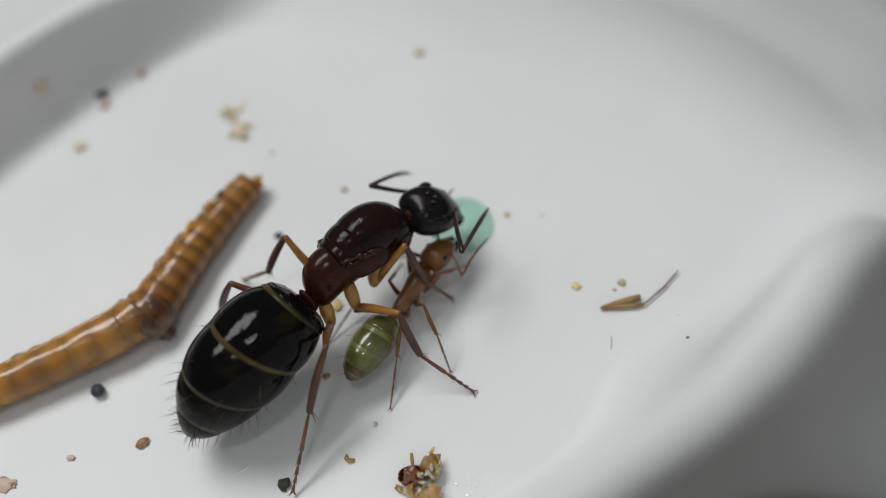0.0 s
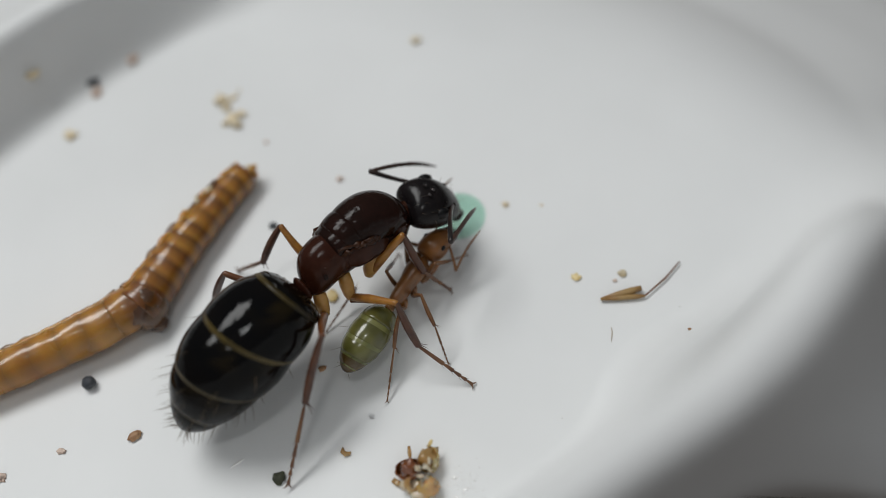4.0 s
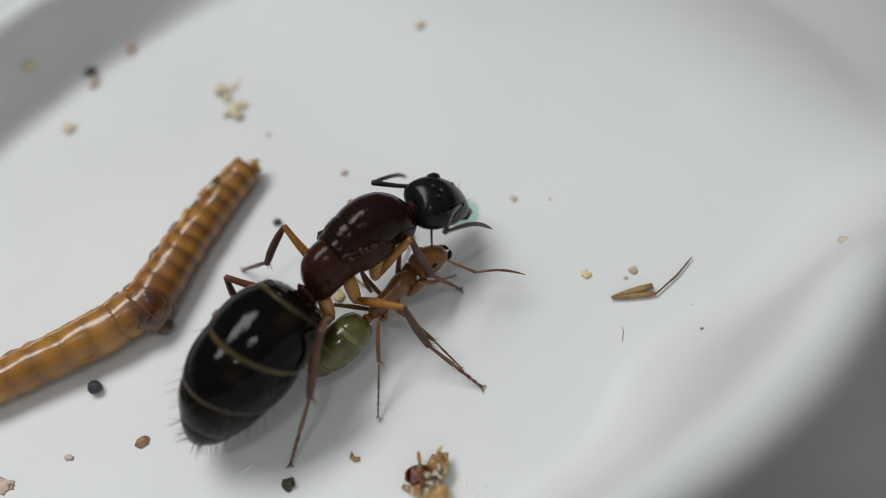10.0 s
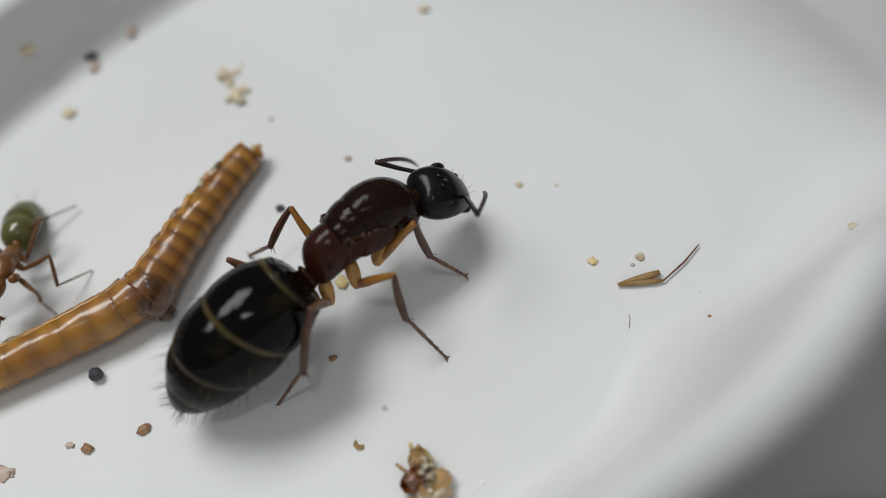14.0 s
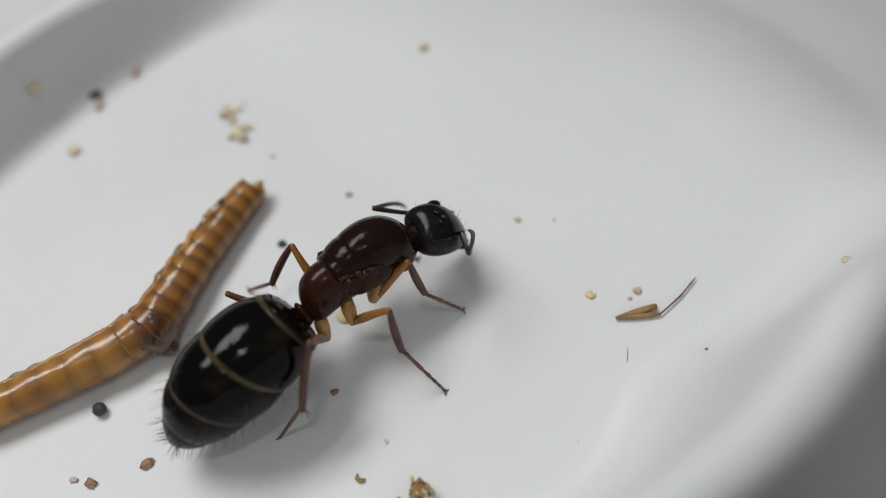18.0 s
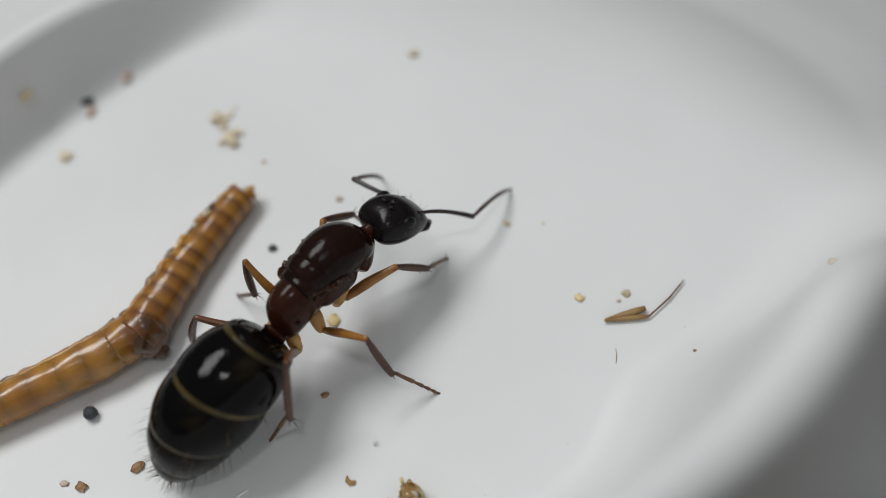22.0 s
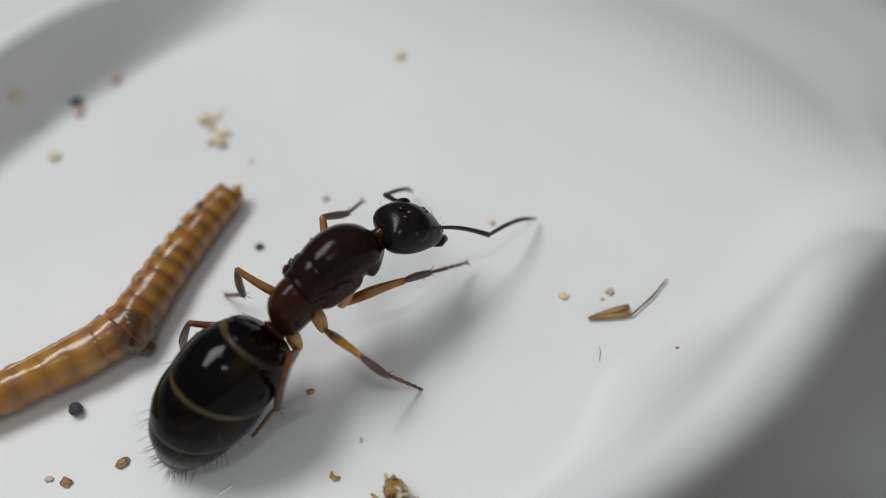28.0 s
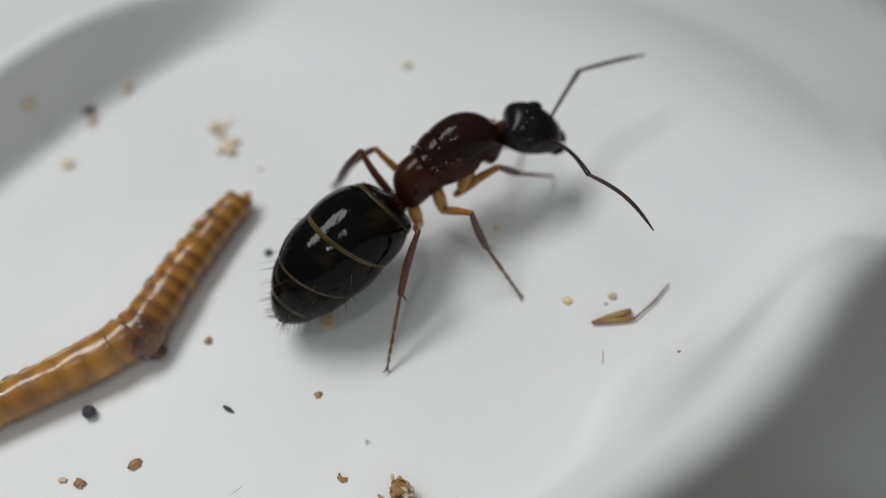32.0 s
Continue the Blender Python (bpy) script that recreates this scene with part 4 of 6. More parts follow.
for k in range(90):
    x, y = 1.35 + rnd.gauss(0, 0.38), -10.3 + rnd.gauss(0, 0.38)
    r = rnd.uniform(0.014, 0.034)
    bmesh.ops.create_icosphere(bm, subdivisions=2, radius=1, matrix=Matrix.Translation((x, y, 0.003)) @ Matrix.Diagonal((r, r * rnd.uniform(0.6, 1), r * 0.6, 1)))
tagged(part("dried_glints", bm, SPARK), "spray of tiny dried specks, white as painted glints, on white glaze", "specks", kind="stuff")

# ---- the green drop ----
bm = bmesh.new()
R_DROP, H_DROP = 1.3, 0.32
rings = []
for k in range(13):
    f = k / 12
    rings.append((R_DROP * math.sqrt(max(0.0, 1 - f * f)) if k < 12 else 0.05, H_DROP * f))
prev = None
for r, z in [(R_DROP, -0.5)] + rings:
    loop = [bm.verts.new((r * math.cos(2 * math.pi * i / 48), r * math.sin(2 * math.pi * i / 48), z)) for i in range(48)]
    if prev:
        for i in range(48):
            bm.faces.new((prev[i], prev[(i + 1) % 48], loop[(i + 1) % 48], loop[i]))
    else:
        bm.faces.new(loop)
    prev = loop
bm.faces.new(prev)
DROP = tagged(part("green_drop", bm, GREEN, m=at(0.55, 0.55)), "clear green drop of sugar water being drunk", "droplet")

# ---- wet marks, their glints painted in white ----
for i, (x, y, w, h, turn) in enumerate(((-6.8, -9.75, 0.5, 0.09, 38), (0.9, -10.2, 0.14, 0.12, 0), (1.3, -10.6, 0.2, 0.12, 30), (1.0, -10.9, 0.12, 0.1, 0), (1.6, -10.3, 0.08, 0.07, 0), (0.7, -11.2, 0.16, 0.1, 50), (1.9, -10.9, 0.07, 0.06, 0),
                                          (4.6, -8.0, 0.05, 0.05, 0), (8.2, -9.0, 0.05, 0.05, 0), (7.9, -8.4, 0.04, 0.04, 0), (9.0, -3.6, 0.07, 0.05, 0))):
    tagged(part("water_bead", ball(bmesh.new(), (0, 0, 0), (w * 0.6, h * 0.6, 0.03), 12), SPARK, m=at(x, y, 0, turn)), "tiny dried bead on white glaze, its glint painted in white", "droplet", "dried beads")


# ---- what moves ----


def turned(o, to, roll=0.0):
    """A pose at o that points its x to a place, with its z up, leaned by roll."""
    x = (to - o).normalized()
    y = Vector((0, 0, 1)).cross(x).normalized()
    m = Matrix((x, y, x.cross(y))).transposed().to_4x4()
    return Matrix.Translation(o * MM) @ m @ Matrix.Rotation(radians(roll), 4, "X")


def aimed(o, way, last):
    """A pose at o with its x along way, turned as little as can be from the last one."""
    way = way.normalized()
    q = Vector((1, 0, 0)).rotation_difference(way) if last is None else (last @ Vector((1, 0, 0))).rotation_difference(way) @ last
    return Matrix.Translation(o * MM) @ q.to_matrix().to_4x4(), q


def between(rows, t):
    """The places of the rows at a time."""
    ts = [r[0] for r in rows]
    return [Vector([float(np.interp(t, ts, [r[1 + k][j] for r in rows])) for j in range(3)]) for k in range(len(rows[0]) - 1)]


def move_ant(ant, body, feelers, legs, roots, sockets, rolls, leans):
    """body: rows of time, neck, waist, gaster tip, head front. feelers: rows of time, elbow, tip. legs: rows of time, knee, ankle, toe."""
    times = sorted({r[0] for rows in (body, *feelers.values(), *legs.values()) for r in rows})
    keys = {k: [] for k in ant}
    last = {}
    for t in times:
        neck, waist, tip, front = between(body, t)
        lean = float(np.interp(t, [r[0] for r in leans], [r[1] for r in leans]))
        base = turned(waist, neck, lean)
        inv = base.inverted()
        head = turned(neck, front, float(np.interp(t, [r[0] for r in rolls], [r[1] for r in rolls])))
        keys["body"].append((t, base))
        keys["head"].append((t, inv @ head))
        rear = waist + (waist - neck).normalized() * WAIST[ant["body"].name]
        keys["gaster"].append((t, inv @ turned(rear, tip)))
        todo = []
        for k, rows in feelers.items():
            elbow, end = between(rows, t)
            b = head @ (Vector(sockets[k]) * MM) / MM
            todo += [(k + "s", elbow, elbow - b), (k + "f", elbow, end - elbow)]
        for k, rows in legs.items():
            knee, ankle, toe = between(rows, t)
            b = base @ (Vector(roots[k]) * MM) / MM
            todo += [(k + "f", knee, knee - b), (k + "t", knee, ankle - knee), (k + "a", ankle, toe - ankle)]
        for name, o, way in todo:
            m, last[name] = aimed(o, way, last.get(name))
            keys[name].append((t, inv @ m))
    for k, ob in ant.items():
        walk(ob, keys[k])


WAIST = {"queen_ant": 0.45, "worker_ant": 0.36}


def motions():
    body = [
        (0, (-0.99, -0.96, 2.91), (-4.12, -4.18, 2.86), (-8.68, -9.18, 1.50), (0.62, 0.18, 1.70)),
        (1, (-1.09, -1.03, 2.81), (-4.15, -4.30, 2.86), (-8.67, -9.22, 1.48), (0.72, 0.02, 1.78)),
        (2, (-1.09, -0.94, 2.85), (-4.20, -4.15, 2.89), (-8.72, -9.24, 1.49), (0.70, -0.01, 1.71)),
        (3, (-1.02, -0.97, 2.82), (-4.15, -4.14, 2.92), (-8.65, -9.22, 1.50), (0.75, -0.00, 1.68)),
        (4, (-1.05, -0.97, 2.80), (-4.15, -4.16, 2.94), (-8.62, -9.24, 1.50), (0.70, 0.00, 1.65)),
        (7, (-0.90, -1.11, 2.92), (-4.17, -4.26, 2.86), (-8.49, -9.40, 1.48), (0.69, 0.00, 1.66)),
        (8, (-0.97, -1.12, 2.85), (-4.19, -4.18, 2.85), (-8.37, -9.41, 1.48), (0.70, -0.04, 1.67)),
        (9, (-1.02, -1.11, 2.85), (-4.22, -4.22, 2.84), (-8.34, -9.39, 1.45), (0.69, -0.07, 1.68)),
        (10, (-1.00, -1.03, 2.87), (-4.22, -4.15, 2.84), (-8.42, -9.38, 1.46), (0.75, -0.10, 1.67)),
        (11, (-1.06, -1.07, 2.84), (-4.25, -4.24, 2.83), (-8.55, -9.37, 1.47), (0.76, -0.11, 1.75)),
        (12, (-0.86, -1.15, 2.85), (-4.37, -4.01, 2.79), (-9.15, -8.78, 1.51), (1.03, -0.24, 1.82)),
        (13, (-0.98, -1.03, 2.89), (-4.30, -3.96, 2.82), (-9.09, -8.65, 1.51), (0.75, -0.19, 1.65)),
        (14, (-1.07, -1.12, 2.83), (-4.32, -4.04, 2.87), (-9.17, -8.56, 1.48), (0.60, -0.29, 1.51)),
        (17, (-1.12, -1.18, 2.80), (-4.49, -4.01, 2.86), (-9.34, -8.57, 1.48), (0.58, -0.35, 1.49)),
        (18, (-1.13, -1.20, 2.86), (-4.53, -4.08, 2.82), (-9.46, -8.64, 1.51), (0.47, -0.32, 1.46)),
        (19, (-1.07, -1.54, 2.85), (-4.45, -4.24, 2.85), (-9.49, -8.66, 1.53), (0.71, -0.98, 1.53)),
        (20, (-1.04, -1.34, 2.81), (-4.19, -4.47, 2.83), (-9.12, -8.90, 1.49), (0.70, -0.20, 1.79)),
        (21, (-1.72, -1.23, 2.94), (-4.72, -4.52, 2.83), (-9.07, -9.50, 1.45), (-0.28, 0.13, 1.80)),
        (22, (-2.23, -1.15, 3.41), (-5.13, -4.75, 3.05), (-9.27, -9.38, 0.89), (-0.56, 0.10, 2.35)),
        (23, (-1.95, -1.40, 3.70), (-5.03, -4.85, 3.16), (-9.21, -9.26, 0.64), (-0.12, -0.30, 2.73)),
        (24, (-1.88, -1.30, 3.78), (-4.71, -4.96, 3.29), (-8.58, -9.19, 0.38), (-0.71, 0.65, 3.16)),
        (25, (-1.65, -1.47, 3.81), (-4.69, -4.92, 3.35), (-8.64, -9.06, 0.32), (-0.63, 0.62, 3.42)),
        (28, (-1.18, -1.93, 4.13), (-4.50, -5.03, 3.40), (-8.78, -8.86, 0.32), (0.67, -1.12, 3.09)),
        (29, (-0.92, -2.04, 4.14), (-4.33, -5.08, 3.51), (-8.46, -8.69, 0.19), (1.09, -1.49, 3.11)),
        (30, (-0.99, -1.99, 4.11), (-4.42, -4.89, 3.47), (-8.52, -8.76, 0.25), (1.05, -1.65, 3.08)),
        (30.5, (-0.85, -1.95, 3.84), (-4.00, -4.81, 3.28), (-9.03, -8.45, 0.57), (1.38, -1.52, 3.18)),
        (31, (-0.29, -1.26, 3.35), (-4.00, -4.05, 2.79), (-8.43, -8.82, 1.35), (1.66, -0.63, 2.28)),
        (31.4, (-0.31, 0.62, 3.76), (-3.73, -2.63, 2.87), (-8.32, -7.81, 1.53), (1.20, 1.18, 2.12)),
        (31.7, (-0.06, 2.91, 2.64), (-2.19, -0.91, 3.23), (-6.21, -6.16, 1.40), (1.80, 3.77, 1.64)),
        (31.9, (2.61, 3.43, 3.35), (-0.95, 0.60, 2.79), (-5.67, -3.92, 1.34), (4.71, 3.53, 2.44)),
        (32, (2.97, 3.50, 3.45), (-0.78, 0.81, 2.73), (-5.60, -3.62, 1.33), (5.11, 3.50, 2.55)),
    ]
    ar = [
        (0, (1.13, -2.82, 3.48), (1.96, -0.12, 2.19)),
        (1, (0.98, -2.97, 3.72), (2.69, -1.04, 1.99)),
        (2, (0.92, -2.97, 3.66), (1.67, -0.45, 2.03)),
        (3, (0.84, -2.95, 3.68), (2.19, -0.93, 1.75)),
        (4, (0.80, -2.94, 3.64), (1.52, -0.43, 1.97)),
        (7, (0.61, -2.84, 3.80), (1.38, -0.50, 1.90)),
        (8, (0.85, -2.86, 3.87), (1.16, -0.29, 2.17)),
        (9, (0.66, -2.76, 4.06), (1.48, -0.63, 1.96)),
        (10, (0.37, -2.71, 4.12), (1.82, -1.30, 1.76)),
        (11, (0.47, -2.84, 4.08), (2.33, -2.08, 1.72)),
        (12, (0.75, -3.11, 3.98), (3.06, -4.59, 2.51)),
        (12.2, (1.05, -2.75, 4.20), (1.90, -1.50, 2.10)),
        (12.5, (1.18, -2.59, 4.30), (1.39, -0.53, 2.00)),
        (13, (1.18, -2.59, 4.30), (1.39, -0.53, 2.00)),
        (14, (1.29, -2.63, 4.17), (1.31, -0.45, 1.95)),
        (17, (0.83, -2.78, 4.15), (1.10, -0.59, 1.97)),
        (18, (1.01, -2.71, 4.11), (0.78, -0.54, 1.91)),
        (19, (-0.25, -2.84, 4.40), (0.98, -2.08, 1.66)),
        (20, (2.44, 1.21, 1.92), (3.73, 3.61, 0.43)),
        (21, (1.66, -1.54, 4.24), (-0.12, 0.02, 2.24)),
        (22, (1.33, 0.44, 1.49), (2.73, 2.60, -0.04)),
        (23, (1.77, 0.02, 1.80), (4.53, 0.50, 0.49)),
        (24, (1.45, -0.22, 1.77), (3.49, 1.82, 0.64)),
        (25, (1.60, -0.28, 2.00), (3.94, 1.63, 1.29)),
        (28, (2.52, -0.80, 2.03), (4.32, 0.97, 0.24)),
        (29, (2.77, -1.53, 1.89), (3.56, 0.95, 0.21)),
        (30, (2.17, -2.10, 1.75), (3.50, -1.07, -0.52)),
        (30.5, (2.27, -2.96, 1.53), (3.13, -5.94, 1.60)),
        (31, (3.52, 0.19, 1.87), (5.58, 1.67, 0.14)),
        (31.4, (3.18, 2.26, 1.90), (4.72, 4.10, 0.03)),
        (31.7, (3.89, 4.75, 3.49), (6.72, 5.94, 4.29)),
        (31.9, (5.83, 1.20, 3.95), (8.28, -0.40, 3.15)),
        (32, (6.09, 0.72, 4.01), (8.49, -1.27, 2.99)),
    ]
    al = [
        (0, (-2.50, 0.41, 3.06), (-1.27, 2.37, 1.01)),
        (1, (-2.45, 0.34, 3.14), (0.12, 1.34, 1.72)),
        (2, (-2.43, 0.38, 3.12), (-0.59, 1.97, 1.20)),
        (3, (-2.41, 0.34, 3.06), (0.10, 1.28, 1.49)),
        (4, (-2.39, 0.51, 3.12), (-0.10, 1.83, 1.51)),
        (7, (-2.46, 0.19, 3.05), (-1.22, 1.89, 0.77)),
        (8, (-2.51, 0.10, 2.99), (-0.86, 1.62, 0.86)),
        (9, (-2.49, 0.11, 3.02), (-1.00, 1.57, 0.73)),
        (10, (-2.47, 0.03, 2.98), (-1.58, 1.72, 0.54)),
        (11, (-2.46, 0.14, 3.05), (0.23, 0.94, 1.74)),
        (11.8, (-2.30, 0.30, 3.05), (0.00, 1.10, 1.70)),
        (12, (-1.50, 1.62, 3.15), (1.51, 2.38, 2.88)),
        (12.2, (-2.30, 0.35, 3.10), (-0.90, 1.70, 0.90)),
        (13, (-2.41, 0.26, 3.11), (-1.45, 1.66, 0.52)),
        (14, (-2.49, 0.26, 3.03), (-1.30, 1.60, 0.50)),
        (17, (-2.53, 0.13, 2.97), (-2.32, 1.72, 0.32)),
        (18, (-2.63, -0.05, 2.84), (-1.77, 1.45, 0.27)),
        (19, (-2.09, 0.19, 3.32), (-1.86, 1.55, 0.55)),
        (20, (-2.60, -0.38, 2.98), (-2.53, 1.17, 0.30)),
        (21, (-3.59, 0.29, 3.26), (-2.91, 1.61, 0.54)),
        (22, (-3.14, 1.59, 2.58), (-2.37, 3.07, 0.04)),
        (23, (-2.97, 0.24, 2.41), (-2.82, 2.41, 0.21)),
        (24, (-3.60, 1.31, 3.37), (-1.99, 3.19, 1.49)),
        (25, (-3.43, 1.43, 3.63), (-2.49, 3.74, 1.79)),
        (28, (-1.34, 0.68, 2.67), (-0.63, 2.39, 0.19)),
        (29, (-1.83, -0.58, 4.73), (-3.31, -0.02, 2.06)),
        (30, (-1.54, -0.18, 3.39), (-4.30, -0.05, 1.97)),
        (30.5, (-0.70, 0.37, 2.62), (-2.78, 1.68, 0.73)),
        (31, (-1.14, 0.51, 3.79), (-0.16, 1.77, 1.13)),
        (31.4, (-0.74, 3.46, 2.71), (0.94, 5.30, 0.86)),
        (31.7, (-0.74, 5.32, 3.71), (-1.59, 8.10, 2.62)),
        (31.9, (5.17, 6.19, 3.28), (7.50, 7.64, 2.56)),
        (32, (5.98, 6.31, 3.22), (8.74, 7.58, 2.55)),
    ]
    r1 = [
        (0, (-0.94, -2.49, 3.40), (-0.32, -3.18, 1.96), (0.53, -2.89, 0.06)),
        (3, (-0.94, -2.49, 3.40), (-0.32, -3.18, 1.96), (0.53, -2.89, 0.06)),
        (9, (-0.93, -2.33, 3.19), (-0.23, -3.17, 1.92), (0.66, -2.93, 0.06)),
        (12, (-0.89, -2.71, 3.33), (-0.54, -3.21, 1.76), (0.60, -2.95, 0.05)),
        (13, (-0.89, -2.42, 3.32), (-0.50, -2.91, 1.76), (0.66, -2.92, 0.05)),
        (18, (-1.17, -2.53, 3.28), (-0.75, -3.01, 1.69), (0.58, -2.92, 0.06)),
        (20, (-0.98, -2.89, 3.41), (-0.65, -2.98, 1.74), (0.61, -2.98, 0.06)),
        (21, (-1.68, -1.96, 2.19), (-0.75, -1.16, 1.06), (0.62, 0.01, 0.05)),
        (22, (-1.30, -2.35, 2.76), (-0.35, -1.78, 1.54), (0.23, -0.52, 0.05)),
        (23, (-0.92, -2.54, 2.71), (-0.52, -1.48, 1.47), (-0.17, -0.24, -0.17)),
        (24, (-0.77, -2.61, 2.79), (-0.45, -1.62, 1.47), (-0.22, -0.32, -0.14)),
        (25, (-0.71, -2.63, 2.84), (-0.35, -1.62, 1.54), (-0.24, -0.34, -0.10)),
        (28, (-0.46, -3.13, 2.87), (0.32, -2.18, 1.72), (1.66, -1.09, 0.54)),
        (29, (-0.13, -3.14, 2.84), (1.48, -2.22, 3.03), (2.16, -0.38, 2.24)),
        (30, (-0.23, -2.89, 2.85), (0.58, -1.53, 2.20), (2.22, -0.19, 2.48)),
        (31, (0.44, -2.93, 2.44), (1.57, -2.43, 1.35), (2.97, -1.70, 0.05)),
        (31.4, (0.47, -1.10, 3.33), (0.96, -0.93, 1.85), (1.49, -0.44, 0.02)),
        (31.7, (1.28, 0.92, 2.79), (1.97, 1.66, 1.43), (2.84, 2.96, 0.06)),
        (31.9, (2.59, 1.70, 3.09), (3.37, 2.41, 1.61), (4.69, 3.35, 0.10)),
        (32, (2.77, 1.81, 3.13), (3.56, 2.51, 1.63), (4.94, 3.40, 0.10)),
    ]
    r2 = [
        (0, (-1.10, -4.94, 2.80), (-0.45, -5.88, 1.32), (1.51, -6.81, 0.06)),
        (3, (-1.10, -4.94, 2.80), (-0.45, -5.88, 1.32), (1.51, -6.81, 0.06)),
        (9, (-1.06, -4.75, 2.75), (-0.35, -5.62, 1.26), (1.52, -6.82, 0.06)),
        (12, (-1.26, -5.00, 2.58), (-0.42, -5.75, 1.12), (1.53, -6.88, 0.06)),
        (13, (-1.50, -4.46, 3.39), (-1.25, -5.39, 1.94), (-0.01, -6.12, 0.04)),
        (18, (-1.73, -4.47, 3.39), (-1.48, -5.24, 1.79), (-0.06, -6.12, 0.05)),
        (20, (-1.55, -4.76, 3.54), (-1.35, -5.51, 1.95), (-0.03, -6.10, 0.04)),
        (21, (-1.95, -4.78, 3.34), (-1.55, -5.48, 1.76), (-0.02, -6.11, 0.04)),
        (22, (-2.16, -5.30, 3.03), (-1.54, -5.87, 1.63), (0.02, -6.08, 0.02)),
        (23, (-2.06, -5.78, 3.03), (-1.47, -5.90, 1.51), (0.07, -6.09, 0.01)),
        (24, (-1.92, -5.94, 3.22), (-1.40, -5.98, 1.66), (0.03, -6.09, 0.01)),
        (25, (-1.88, -6.01, 3.21), (-1.44, -6.04, 1.62), (0.05, -6.11, 0.01)),
        (28, (-1.73, -6.27, 3.39), (-1.16, -6.24, 1.89), (-0.01, -6.06, 0.00)),
        (29, (-1.69, -6.44, 3.48), (-1.10, -6.21, 1.97), (-0.02, -6.05, 0.01)),
        (30, (-1.77, -6.29, 3.41), (-0.96, -6.36, 2.05), (-0.06, -6.00, 0.01)),
        (31, (-1.45, -5.52, 3.43), (-1.07, -5.98, 1.97), (-0.05, -6.13, 0.00)),
        (31.4, (-1.14, -3.86, 3.36), (-0.81, -4.79, 1.89), (-0.08, -6.10, 0.05)),
        (31.7, (-0.60, -2.58, 3.05), (-0.33, -4.25, 1.89), (-0.34, -6.03, 0.06)),
        (31.9, (1.49, -0.65, 3.31), (1.92, -1.27, 1.67), (3.05, -2.64, 0.05)),
        (32, (1.77, -0.39, 3.35), (2.23, -0.86, 1.64), (3.51, -2.18, 0.05)),
    ]
    r3 = [
        (0, (-3.38, -6.73, 3.77), (-4.15, -8.43, 1.97), (-4.89, -10.78, 0.07)),
        (3, (-3.38, -6.73, 3.77), (-4.15, -8.43, 1.97), (-4.89, -10.78, 0.07)),
        (9, (-3.38, -6.35, 3.99), (-4.06, -8.51, 2.35), (-4.85, -10.59, 0.09)),
        (12, (-4.00, -6.16, 4.28), (-4.55, -7.03, 2.25), (-5.96, -7.84, 0.01)),
        (13, (-4.02, -6.11, 4.25), (-4.52, -7.38, 2.44), (-5.91, -7.82, 0.02)),
        (18, (-4.17, -6.07, 4.30), (-4.62, -7.58, 2.58), (-5.95, -7.82, 0.03)),
        (20, (-3.82, -6.52, 4.32), (-4.46, -7.71, 2.47), (-5.90, -7.81, 0.02)),
        (21, (-4.15, -6.43, 4.27), (-4.60, -7.81, 2.53), (-5.96, -7.83, 0.02)),
        (22, (-4.52, -6.72, 4.36), (-4.75, -7.67, 2.43), (-5.96, -7.81, -0.01)),
        (23, (-4.48, -7.12, 4.37), (-4.83, -7.51, 2.29), (-6.04, -7.78, -0.03)),
        (24, (-4.18, -7.15, 4.43), (-4.71, -7.92, 2.43), (-5.98, -7.86, -0.01)),
        (25, (-4.03, -7.26, 4.40), (-4.61, -7.80, 2.34), (-5.97, -7.79, -0.01)),
        (28, (-3.98, -7.44, 4.38), (-4.67, -7.54, 2.27), (-6.06, -7.79, -0.01)),
        (29, (-3.89, -7.59, 4.39), (-4.58, -7.97, 2.31), (-6.00, -7.82, -0.01)),
        (30, (-3.91, -7.55, 4.28), (-4.61, -7.75, 2.23), (-6.01, -7.81, -0.02)),
        (31, (-3.94, -6.62, 3.99), (-4.51, -7.72, 2.25), (-6.04, -7.82, -0.01)),
        (31.4, (-4.75, -5.04, 2.32), (-4.66, -7.29, 2.92), (-5.84, -7.74, 0.08)),
        (31.7, (-1.47, -3.44, 4.25), (-1.48, -5.39, 2.95), (-1.95, -5.69, 0.05)),
        (31.9, (-0.28, -1.71, 3.89), (-0.99, -3.38, 2.16), (-1.63, -5.35, 0.06)),
        (32, (-0.12, -1.47, 3.84), (-0.92, -3.11, 2.05), (-1.59, -5.30, 0.06)),
    ]
